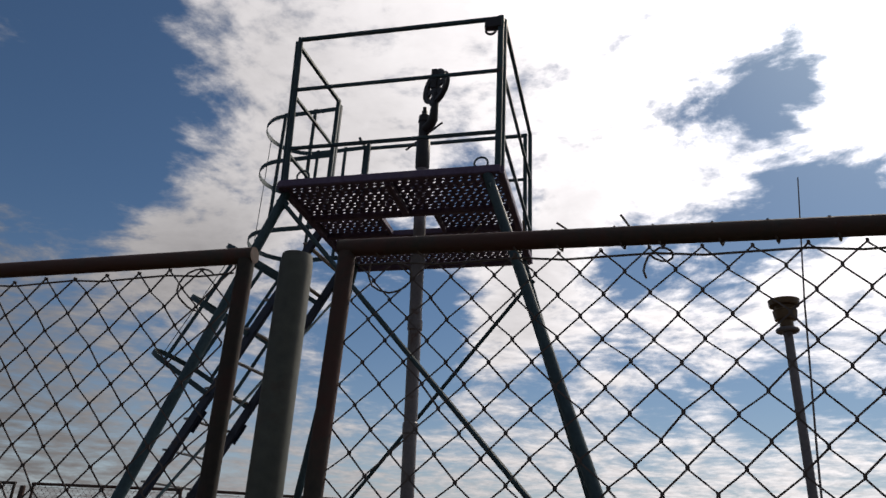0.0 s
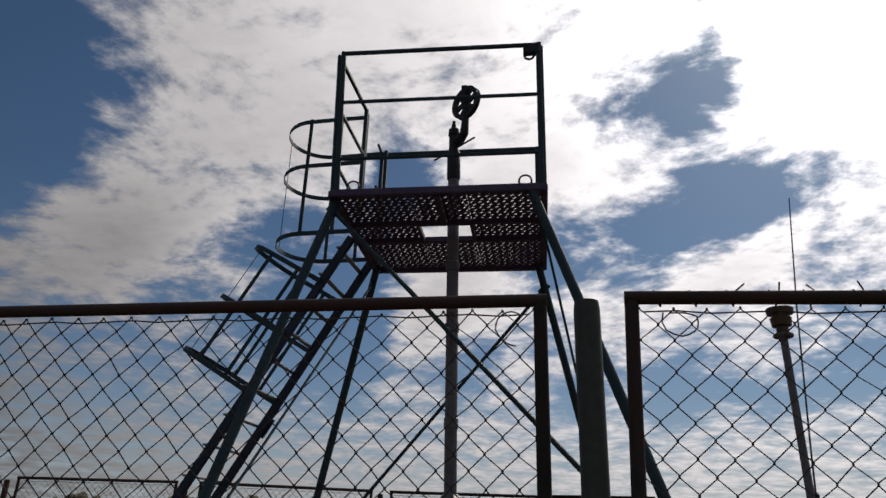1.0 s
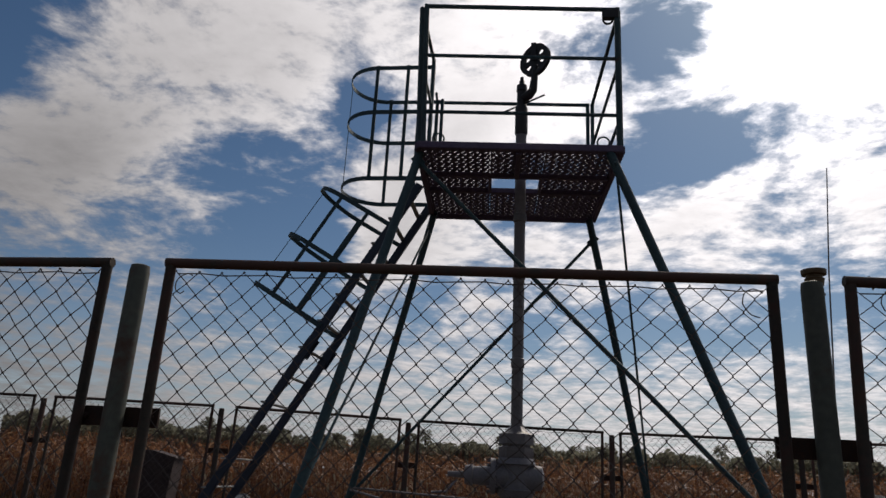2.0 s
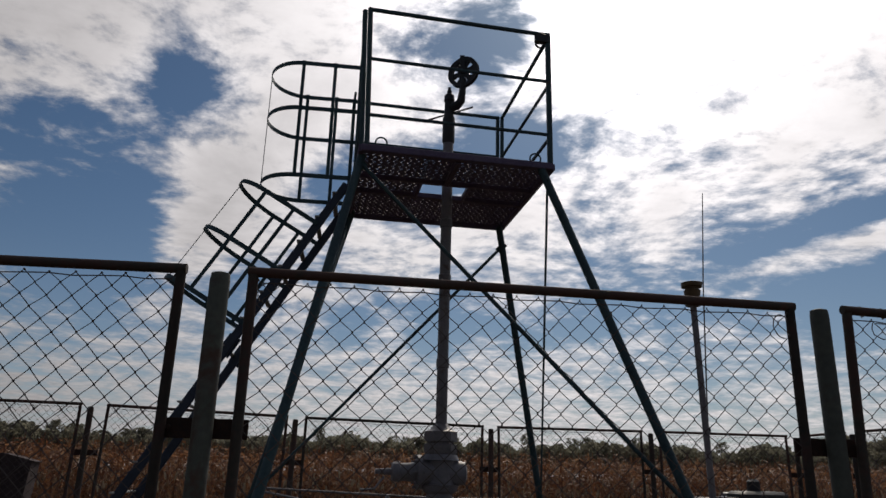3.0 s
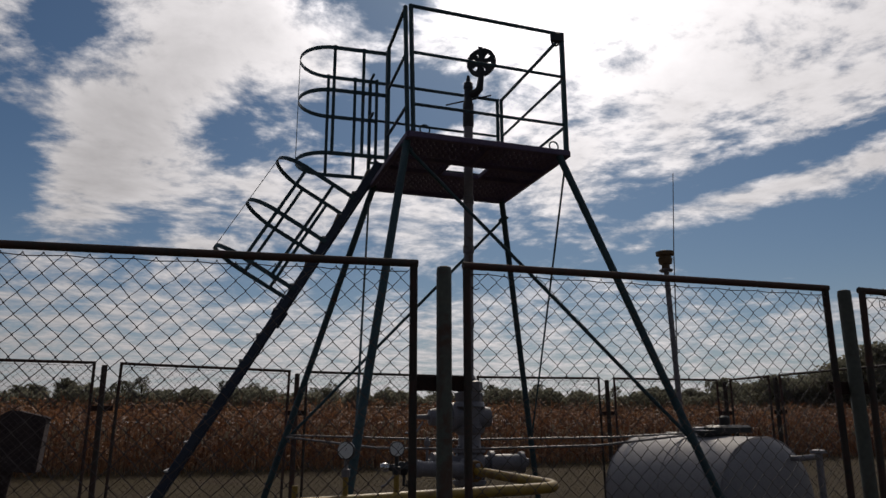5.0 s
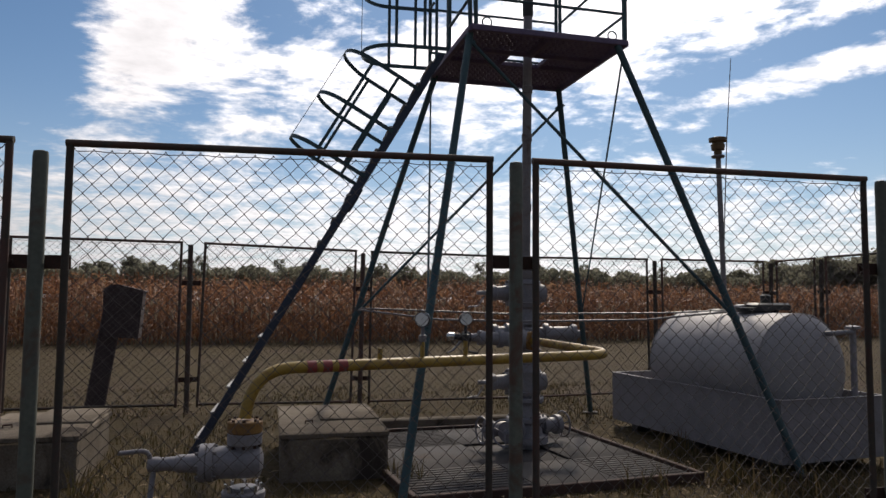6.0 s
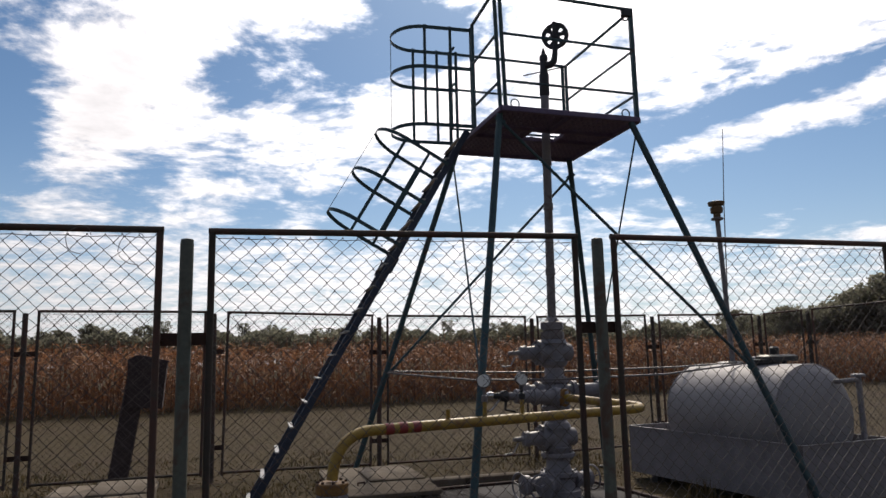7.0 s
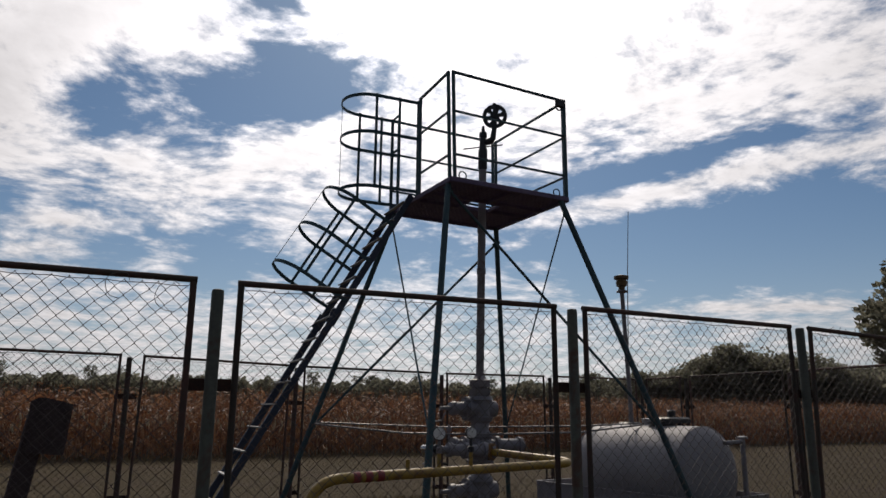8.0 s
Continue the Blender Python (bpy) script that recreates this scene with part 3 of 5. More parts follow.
def make_tower():
    t = thing("service_tower", (1.268, 3.918, 0), "dark teal steel service tower with splayed legs and railed deck", "tower", turn=3.6)
    inv = t.matrix_world.inverted()

    def L(p):
        return inv @ Vector(p)
    feet = {"fl": (-0.344, 1.915, 0.0), "fr": (3.54, 2.29, 0.0), "bl": (-0.894, 5.83, 0.0), "br": (3.047, 6.229, 0.0)}
    heads = {"fl": Vector((0.470, 3.10, DECK - 0.06)), "fr": Vector((2.082, 3.118, DECK - 0.06)), "bl": Vector((0.385, 4.64, DECK - 0.06)), "br": Vector((2.022, 4.746, DECK - 0.06))}
    for k in feet:
        leg = part("leg", tube(B(), [L(feet[k]), L(heads[k])], 0.037, 14), "tower", t)
        d = (heads[k] - Vector(feet[k])).normalized()
        f = Vector(feet[k])
        part("foot_plate", lathe(B(), L((f.x, f.y, 0.0)), (0, 0, 1), disc(0.11, 0.03), 12), "rusty", leg)

    def on(k, z):
        a, b = Vector(feet[k]), heads[k]
        return a.lerp(b, (z - a.z) / (b.z - a.z))
    for a, za, b, zb in (("fl", 4.28, "fr", 1.5), ("fr", 4.22, "br", 1.42), ("br", 4.15, "bl", 1.45), ("bl", 4.22, "fl", 1.42)):
        p, q = on(a, za), on(b, zb)
        brace = part("brace", tube(B(), [L(p), L(q)], 0.018 if a in ("fl", "br") else 0.011, 8), "tower", t)
        for e, s in ((p, 1), (q, -1)):
            v = (q - p).normalized() * s
            part("gusset", bar(B(), L(e - v * 0.05), L(e + v * 0.07), 0.012, 0.07), "tower", brace)
    # deck frame
    e = 0.065
    for a, b in (((-HX, -HY), (HX, -HY)), ((HX, -HY), (HX, HY)), ((HX, HY), (-HX, HY)), ((-HX, HY), (-HX, -HY))):
        part("deck_beam", bar(B(), (*a, DECK - e / 2), (*b, DECK - e / 2), 0.05, e), "deck", t)
    hole = (-0.20, 0.19, -0.25, 0.06)
    for y in (hole[2] - 0.03, hole[3] + 0.03):
        part("cross_beam", bar(B(), (-HX + 0.03, y, DECK - 0.045), (HX - 0.03, y, DECK - 0.045), 0.04, 0.05), "deck", t)
    for x in (hole[0] - 0.04, hole[1] + 0.04):
        part("cross_beam", bar(B(), (x, hole[2] - 0.01, DECK - 0.045), (x, hole[3] + 0.01, DECK - 0.045), 0.03, 0.05), "deck", t)
    part("middle_beam", bar(B(), (0.0, -HY + 0.03, DECK - 0.055), (0.0, hole[2] - 0.05, DECK - 0.055), 0.05, 0.06), "deck", t)
    cuts = [(-HX + 0.025, hole[0] - 0.045, -HY + 0.025, hole[2] - 0.03), (hole[0] - 0.04, hole[1] + 0.04, -HY + 0.025, hole[2] - 0.03), (hole[1] + 0.045, HX - 0.025, -HY + 0.025, hole[2] - 0.03),
            (-HX + 0.025, hole[0] - 0.045, hole[2] - 0.026, hole[3] + 0.026), (hole[1] + 0.045, HX - 0.025, hole[2] - 0.026, hole[3] + 0.026),
            (-HX + 0.025, hole[0] - 0.045, hole[3] + 0.03, HY - 0.025), (hole[0] - 0.04, hole[1] + 0.04, hole[3] + 0.03, HY - 0.025), (hole[1] + 0.045, HX - 0.025, hole[3] + 0.03, HY - 0.025)]
    for x0, x1, y0, y1 in cuts:
        part("deck_sheet", grating(x0, x1, y0, y1, DECK - 0.012), "deck", t, "expanded metal sheet with diamond holes", smooth=False)
    # railings: four separate frames
    R = 5.765

    def upright(x, y, lean=(0, 0), w=0.038):
        part("rail_post", bar(B(), (x, y, DECK - 0.02), (x + lean[0], y + lean[1], R), w, w), "tower", t)

    def rail(a, b, z, w=0.026, lean=(0, 0)):
        f = (z - DECK) / (R - DECK)
        part("rail", bar(B(), (a[0] + lean[0] * f, a[1] + lean[1] * f, z), (*b, z), w, w), "tower", t)
    out = (-0.045, -0.03)
    fx = -HX + 0.03
    upright(fx + 0.015, -HY, out)
    upright(HX - 0.02, -HY, w=0.045)
    rail((fx, -HY), (HX, -HY), R - 0.013, 0.032, out)
    for z in (5.25, 4.70):
        rail((fx, -HY), (HX - 0.02, -HY), z, lean=out)
    upright(-HX, -HY + 0.045, out)
    upright(-HX, 0.0)
    rail((-HX, -HY + 0.03), (-HX, 0.0), R - 0.013, 0.032, out)
    for z in (5.25, 4.70):
        rail((-HX, -HY + 0.04), (-HX, 0.0), z, lean=out)
    upright(HX, -HY + 0.05)
    upright(HX, HY - 0.01)
    rail((HX, -HY + 0.03), (HX, HY), R - 0.013, 0.032)
    for z in (5.25, 4.70):
        rail((HX, -HY + 0.05), (HX, HY - 0.02), z)
    upright(HX - 0.05, HY)
    upright(-HX - 0.02, HY - 0.01)
    rail((-HX - 0.02, HY), (HX - 0.03, HY), R - 0.013, 0.032)
    for z in (5.25, 4.70):
        rail((-HX - 0.02, HY), (HX - 0.05, HY), z)
    for z in (R - 0.013, 5.25, 4.70):
        rail((-HX - 0.02, HY - 0.013), (-HX - 0.02, 0.66), z)
    # lifting rings and the gusset plate, a plain block, at the rail's corner
    for x in (-HX + 0.17, HX - 0.15):
        part("lifting_ring", tube(B(), arc((x, -HY + 0.03, DECK + 0.045), 0.05, 0, 360, 20, (1, 0, 0), (0, 0, 1))[:-1], 0.008, 8, True), "tower", t)
    bm = block(B(), (HX - 0.15, -HY - 0.03, R - 0.105), (HX + 0.005, -HY + 0.03, R - 0.004), 0.02)
    part("junction_box", bm, "black", t, "small dark gusset plate at the corner of the rail")
    part("hook", tube(B(), arc((HX - 0.1, -HY, R - 0.12), 0.04, 180, 360, 10, (1, 0, 0), (0, 0, 1)), 0.01, 8), "black", t)
    for x, y, h in ((-0.16, -0.34, 0.13), (0.28, -0.12, 0.08), (0.02, 0.3, 0.07)):
        knob = lathe(B(), (x, y, DECK - 0.01), (0, 0, 1), [(0, 0.012), (h * 0.6, 0.012), (h * 0.65, 0.035), (h, 0.03)], 10)
        part("deck_bolt", knob, "black", t)


def grating(x0, x1, y0, y1, z):
    """Expanded metal: a lattice of slanted strands round diamond holes."""
    px, py = 0.066, 0.050
    nx, ny = max(2, round((x1 - x0) / px)), max(2, round((y1 - y0) / py))
    dx, dy = (x1 - x0) / nx, (y1 - y0) / ny
    verts, faces = [], []
    for j in range(ny):
        for i in range(nx):
            cx, cy = x0 + (i + 0.5) * dx, y0 + (j + 0.5) * dy
            sh = dx * 0.15 * (1 if j % 2 else -1)
            n = len(verts)
            verts += [(cx - dx / 2, cy - dy / 2, z), (cx + dx / 2, cy - dy / 2, z), (cx + dx / 2, cy + dy / 2, z), (cx - dx / 2, cy + dy / 2, z)]
            hw, hh, dz, slant = dx * 0.37, dy * 0.36, 0.0095, 0.013
            for q, lean in ((z, 0.0), (z - dz, slant)):
                ox = cx + sh + lean
                verts += [(ox - hw, cy, q), (ox, cy - hh, q), (ox + hw, cy, q), (ox, cy + hh, q)]
            verts += [(x, y, q - dz) for x, y, q in verts[n:n + 4]]
            a, b, c, d, l, s, r, u = range(n, n + 8)
            top = [(a, b, s), (a, s, l), (b, r, s), (b, c, r), (c, u, r), (c, d, u), (d, l, u), (d, a, l)]
            faces += top
            low = {a: n + 12, b: n + 13, c: n + 14, d: n + 15, l: n + 8, s: n + 9, r: n + 10, u: n + 11}
            faces += [tuple(low[e] for e in f[::-1]) for f in top]
            faces += [(p, q, low[q], low[p]) for p, q in ((l, s), (s, r), (r, u), (u, l))]
    return strips("deck_sheet", verts, faces, "deck")


make_tower()


# ---- caged ladder ----
LAD_FOOT, LAD_HEAD = Vector((-2.25, 4.28, 0.0)), Vector((0.31, 4.27, 4.37))


def make_ladder():
    t = thing("caged_ladder", LAD_FOOT, "sloping dark teal steel ladder with a hooped safety cage", "ladder")
    u = (LAD_HEAD - LAD_FOOT).normalized()
    n = Vector((-u.z, 0, u.x)).normalized()
    v = Vector((0, 1, 0))
    length = (LAD_HEAD - LAD_FOOT).length
    half = 0.32

    def P(s, y, h):
        return u * s + v * y + n * h
    for y in (-half, half):
        bm = B()
        a, b = P(-0.03, y, 0), P(length + 0.05, y, 0)
        bar(bm, a, b, 0.045, 0.08)
        part("stringer", bm, "ladder", t)
        part("splice_plate", bar(B(), P(3.12, y + 0.028, 0), P(3.32, y + 0.028, 0), 0.012, 0.12), "ladder", t)
    for i in range(17):
        s = 0.22 + i * 0.297
        part("rung", bar(B(), P(s, -half - 0.03, 0.046), P(s, half + 0.03, 0.046), 0.045, 0.016), "tread", t, "steel rung with its bright highlight painted pale")
    w, deep = 0.36, 0.945

    def hoop_pts(at, out):
        """A U in the plane of v and out, open at the ladder."""
        c = deep - w
        pts = [Vector(at) - v * w]
        pts += [Vector(at) + out * c + p for p in arc((0, 0, 0), w, -90, 90, 18, out, v)]
        return pts + [Vector(at) + v * w]

    def band(pts, axis, width=0.045, t=0.007):
        """A flat steel band bent along points, its width along axis."""
        bm = B()
        rows = []
        for i, p in enumerate(pts):
            d = (pts[min(i + 1, len(pts) - 1)] - pts[max(i - 1, 0)]).normalized()
            o = d.cross(axis).normalized()
            rows.append([bm.verts.new(p + axis * a + o * b) for a, b in ((-width / 2, -t / 2), (width / 2, -t / 2), (width / 2, t / 2), (-width / 2, t / 2))])
        for r0, r1 in zip(rows, rows[1:]):
            for j in range(4):
                bm.faces.new((r0[j - 1], r0[j], r1[j], r1[j - 1]))
        bm.faces.new(rows[0])
        bm.faces.new(rows[-1][::-1])
        return bm
    slots = [(-w, 0.28, "bar"), (-w, 0.62, "bar"), (0.0, 1.0, "wire"), (w, 0.62, "bar"), (w, 0.28, "bar")]
    low, high = 3.45, 4.61
    for s in (3.45, 4.04, 4.61):
        part("hoop", band(hoop_pts(P(s, 0, 0), n), u), "tower", t)
    for y, f, kind in slots:
        a, b = P(low, y * 0.99, deep * f), P(high, y * 0.99, deep * f)
        if kind == "wire":
            part("cage_wire", tube(B(), [a, b], 0.004, 6), "tower", t)
        else:
            part("cage_bar", bar(B(), a, b, 0.012, 0.035), "tower", t)
    # the upright cage beside the deck
    base = Vector((0.405, 4.28, 0)) - LAD_FOOT
    out = Vector((-1, 0, 0))
    for z in (4.47, 5.20, 5.71):
        part("hoop", band(hoop_pts(base + Vector((0, 0, z)), out), Vector((0, 0, 1))), "tower", t)
    for y, f, kind in slots:
        a, b = base + v * y * 0.99 + out * deep * f, base + v * y * 0.99 + out * deep * f
        a, b = a + Vector((0, 0, 4.45)), b + Vector((0, 0, 5.74))
        if kind == "wire":
            part("cage_wire", tube(B(), [a, b], 0.004, 6), "tower", t)
        else:
            part("cage_bar", bar(B(), a, b, 0.035, 0.012), "tower", t)
    for y in (-w, w):
        p = base + v * y
        part("grab_post", bar(B(), p + Vector((0, 0, 4.36)), p + Vector((0, 0, 5.74)), 0.035, 0.035), "tower", t)


make_ladder()


# ---- riser with its pulley, and the wellhead below ----
WELL = (1.332, 3.954)


def make_riser():
    t = thing("lubricator_riser", (*WELL, 2.10), "tall grey riser pipe with a dark pulley wheel on a gooseneck", "riser pipe")
    lean = Vector((-0.0055, -0.0465, 1)).normalized()

    def at(z):
        return lean * z
    part("pipe", tube(B(), [at(0), at(2.85)], 0.052, 16), "steel", t)
    for z in (0.55, 1.35, 1.9):
        part("collar", lathe(B(), at(z), lean, disc(0.060, 0.09), 16), "steel", t)
    part("sleeve", lathe(B(), at(2.78), lean, [(0, 0.05), (0.02, 0.062), (0.28, 0.062), (0.31, 0.048), (0.46, 0.046), (0.47, 0.055), (0.53, 0.05), (0.55, 0.025)], 16), "black", t)
    part("plug", lathe(B(), at(3.30), lean, [(0, 0.026), (0.06, 0.026), (0.07, 0.018), (0.10, 0.018)], 10), "black", t)
    side = Vector((0.81, -0.59, 0))
    part("gooseneck", tube(B(), [at(3.17) + side * 0.02, at(3.18) + side * 0.09, at(3.22) + side * 0.135, at(3.34) + side * 0.15, at(3.46) + side * 0.165], [0.045, 0.046, 0.042, 0.034, 0.028], 12), "black", t)
    part("tommy_bar", tube(B(), [at(3.10) - side * 0.27 + Vector((0, 0, -0.005)), at(3.10) + side * 0.27 + Vector((0, 0, 0.02))], 0.009, 8), "black", t)
    # the pulley: rim, hub and spokes round six holes
    face = Vector((-0.59, -0.81, 0.0))
    c = Vector((1.441, 3.70, 5.63)) - Vector((*WELL, 2.10))
    ex, ez = side, Vector((0, 0, 1))
    wheel = part("pulley", lathe(B(), c - face * 0.012, face, [(0, 0.05), (0.024, 0.05)], 16), "black", t, "dark cast pulley wheel with six holes")
    bm = B()
    seg = 36
    rings = [[bm.verts.new(c + (ex * math.cos(q) + ez * math.sin(q)) * r + face * h) for q in (2 * math.pi * j / seg for j in range(seg))]
             for r, h in ((0.122, -0.016), (0.168, -0.024), (0.155, 0.0), (0.168, 0.024), (0.122, 0.016))]
    for i in range(5):
        for j in range(seg):
            r0, r1 = rings[i - 1], rings[i]
            bm.faces.new((r0[j - 1], r0[j], r1[j], r1[j - 1]))
    part("rim", bm, "black", wheel)
    for i in range(6):
        q = radians(60 * i + 12)
        d = ex * math.cos(q) + ez * math.sin(q)
        e = ex * -math.sin(q) + ez * math.cos(q)
        bm = B()
        rows = []
        for r, wd in ((0.045, 0.03), (0.08, 0.022), (0.126, 0.04)):
            rows.append([bm.verts.new(c + d * r + e * a * wd + face * b * 0.01) for a, b in ((-1, -1), (1, -1), (1, 1), (-1, 1))])
        for r0, r1 in zip(rows, rows[1:]):
            for j in range(4):
                bm.faces.new((r0[j - 1], r0[j], r1[j], r1[j - 1]))
        bm.faces.new(rows[0])
        bm.faces.new(rows[-1][::-1])
        part("spoke", bm, "black", wheel)
    part("yoke", bar(B(), c + Vector((0, 0, -0.02)) + face * 0.03, c + Vector((0, 0, 0.18)) + face * 0.03, 0.05, 0.014), "black", t)


def handwheel(parent, at, axis, r, mat="grey"):
    d, s, u = frame_of(axis)
    at = Vector(at)
    w = part("handwheel", tube(B(), arc(at, r, 0, 360, 24, s, u)[:-1], 0.011, 8, True), mat, parent)
    for i in range(3):
        q = radians(120 * i + 20)
        part("spoke", tube(B(), [at, at + (s * math.cos(q) + u * math.sin(q)) * r], 0.008, 6), mat, w)
    return w


def gate_valve(t, z0, z1, stem, arm, wheel=0.0):
    """A cast valve body on the well's axis with its bonnet and stem to one side."""
    h = z1 - z0
    body = part("valve_body", lathe(B(), (0, 0, z0), (0, 0, 1), [(0, 0.15), (0.05, 0.17), (0.055, 0.13), (h - 0.055, 0.13), (h - 0.05, 0.17), (h, 0.15)], 22), "grey", t)
    mid = (z0 + z1) / 2
    d = Vector((math.cos(radians(stem)), math.sin(radians(stem)), 0))
    part("bonnet", lathe(B(), (0, 0, mid), d, [(-0.24, 0.05), (-0.22, 0.10), (-0.10, 0.115), (0.17, 0.115), (0.175, 0.15), (0.215, 0.15), (0.22, 0.085), (0.36, 0.075), (0.37, 0.09), (0.43, 0.08), (0.44, 0.03), (arm, 0.022)], 18), "grey", body)
    for i in range(8):
        q = 2 * math.pi * i / 8
        e = Vector((-d.y, d.x, 0)) * math.cos(q) * 0.125 + Vector((0, 0, 1)) * math.sin(q) * 0.125
        part("bolt", lathe(B(), Vector((0, 0, mid)) + d * 0.16 + e, d, [(0, 0.014), (0.085, 0.014)], 6), "steel", body)
    if wheel:
        handwheel(body, Vector((0, 0, mid)) + d * arm, d, wheel)
    return body


def flange(t, z, r, h, mat="grey", n=8):
    f = part("flange", lathe(B(), (0, 0, z), (0, 0, 1), disc(r, h), 24), mat, t)
    for i in range(n):
        q = 2 * math.pi * (i + 0.5) / n
        part("stud", lathe(B(), (math.cos(q) * (r - 0.03), math.sin(q) * (r - 0.03), z - 0.025), (0, 0, 1), [(0, 0.013), (h + 0.05, 0.013)], 6), "steel", f)
    return f


def gauge(t, at, face, r=0.06):
    d = Vector(face).normalized()
    g = part("gauge", lathe(B(), Vector(at) - d * 0.02, d, [(0, r * 0.9), (0.008, r), (0.035, r), (0.04, r * 0.92)], 22), "black", t, "round pressure gauge with a pale dial")
    part("dial", lathe(B(), Vector(at) + d * 0.0205, d, [(0, r * 0.88), (0.002, r * 0.88)], 22), "dial", g)
    part("needle", bar(B(), Vector(at) + d * 0.024, Vector(at) + d * 0.024 + Vector((0.02, 0, 0.035)), 0.004, 0.002), "black", g)
    return g


def make_wellhead():
    t = thing("wellhead_tree", (*WELL, 0), "grey-painted wellhead valve tree with flanges, side valves and gauges", "wellhead")
    part("casing", lathe(B(), (0, 0, -0.05), (0, 0, 1), [(0, 0.16), (0.12, 0.16), (0.13, 0.25), (0.20, 0.25), (0.21, 0.19), (0.33, 0.17), (0.36, 0.20)], 26), "grey", t)
    flange(t, 0.30, 0.22, 0.055, n=10)
    part("spool", lathe(B(), (0, 0, 0.35), (0, 0, 1), [(0, 0.16), (0.06, 0.14), (0.14, 0.14), (0.17, 0.17)], 22), "grey", t)
    flange(t, 0.52, 0.20, 0.05, n=10)
    gate_valve(t, 0.58, 0.90, 184, 0.56)
    part("spool", lathe(B(), (0, 0, 0.90), (0, 0, 1), [(0, 0.15), (0.03, 0.12), (0.14, 0.12), (0.16, 0.16)], 22), "grey", t)
    flange(t, 1.06, 0.17, 0.045)
    cross = part("cross", lathe(B(), (0, 0, 1.10), (0, 0, 1), [(0, 0.13), (0.05, 0.16), (0.22, 0.16), (0.27, 0.13)], 22), "grey", t)
    for a, reach in ((-4, 0.62), (186, 0.46)):
        d = Vector((math.cos(radians(a)), math.sin(radians(a)), 0))
        part("side_arm", lathe(B(), (0, 0, 1.27), d, [(0.1, 0.075), (0.2, 0.075), (0.205, 0.12), (0.25, 0.12), (0.255, 0.085), (reach - 0.1, 0.085), (reach - 0.095, 0.11), (reach - 0.05, 0.11), (reach - 0.045, 0.05), (reach, 0.045)], 18), "grey", cross)
    flange(t, 1.37, 0.165, 0.045)
    part("spool", lathe(B(), (0, 0, 1.415), (0, 0, 1), [(0, 0.13), (0.04, 0.115), (0.13, 0.115), (0.16, 0.15)], 22), "grey", t)
    gate_valve(t, 1.57, 1.88, 184, 0.58)
    part("adapter", lathe(B(), (0, 0, 1.88), (0, 0, 1), [(0, 0.14), (0.02, 0.15), (0.09, 0.15), (0.095, 0.12), (0.11, 0.12), (0.115, 0.15), (0.20, 0.15), (0.22, 0.10), (0.27, 0.06)], 6), "steel", t)
    # front wing: a choke run lying across in front of the cross
    wing = part("wing_pipe", lathe(B(), (-0.02, -0.10, 1.23), (-0.26, -0.96, 0.02), [(0, 0.07), (0.10, 0.07), (0.105, 0.115), (0.15, 0.115), (0.155, 0.075), (0.24, 0.075), (0.30, 0.09), (0.38, 0.06)], 18), "grey", t)
    run = Vector((-0.05, -0.42, 1.22))
    part("choke", lathe(B(), run, (-1, -0.04, 0.05), [(0, 0.10), (0.05, 0.105), (0.055, 0.075), (0.10, 0.075), (0.105, 0.11), (0.15, 0.11), (0.155, 0.08), (0.34, 0.075), (0.345, 0.095), (0.40, 0.095), (0.405, 0.07), (0.56, 0.068), (0.565, 0.08), (0.61, 0.08), (0.615, 0.045), (0.70, 0.04)], 18), "grey", wing)
    part("packing_nut", lathe(B(), run + Vector((-0.70, -0.03, 0.035)), (-1, -0.04, 0.05), [(0, 0.06), (0.015, 0.066), (0.07, 0.066), (0.09, 0.04), (0.17, 0.03)], 6), "black", wing)
    part("bright_cap", lathe(B(), run + Vector((-0.87, -0.04, 0.045)), (-1, -0.04, 0.05), [(0, 0.03), (0.01, 0.042), (0.06, 0.042), (0.085, 0.02)], 12), "chrome", wing, "bright metal cap")
    part("drain_cock", tube(B(), [run + Vector((-0.72, -0.03, 0.0)), run + Vector((-0.73, -0.03, -0.11)), run + Vector((-0.62, -0.05, -0.13))], 0.016, 6), "black", wing)
    part("lever", tube(B(), [run + Vector((-0.80, -0.05, 0.0)), run + Vector((-0.90, -0.08, -0.10)), run + Vector((-0.95, -0.09, -0.12))], 0.010, 6), "grey", wing)
    part("needle_valve", lathe(B(), (-0.46, -0.06, 1.30), (0, 0, 1), [(0, 0.014), (0.14, 0.014), (0.145, 0.03), (0.19, 0.034), (0.205, 0.02), (0.23, 0.01)], 10), "grey", t)
    for z in (0.72, 1.70):
        part("lever", tube(B(), [(-0.50, -0.04, z - 0.02), (-0.58, -0.10, z - 0.12), (-0.70, -0.14, z - 0.13)], 0.010, 6), "grey", t)
    # casing side outlets by the ground
    for a, reach in ((195, 0.56), (15, 0.50), (225, 0.50)):
        d = Vector((math.cos(radians(a)), math.sin(radians(a)), 0))
        o = part("casing_outlet", lathe(B(), (0, 0, 0.24), d, [(0.15, 0.06), (0.2, 0.06), (0.205, 0.11), (0.25, 0.11), (0.26, 0.08), (reach - 0.12, 0.08), (reach - 0.115, 0.11), (reach - 0.06, 0.11), (reach - 0.05, 0.03), (reach, 0.025)], 18), "grey", t)
        handwheel(o, Vector((0, 0, 0.24)) + d * reach, d, 0.14)


make_riser()
make_wellhead()


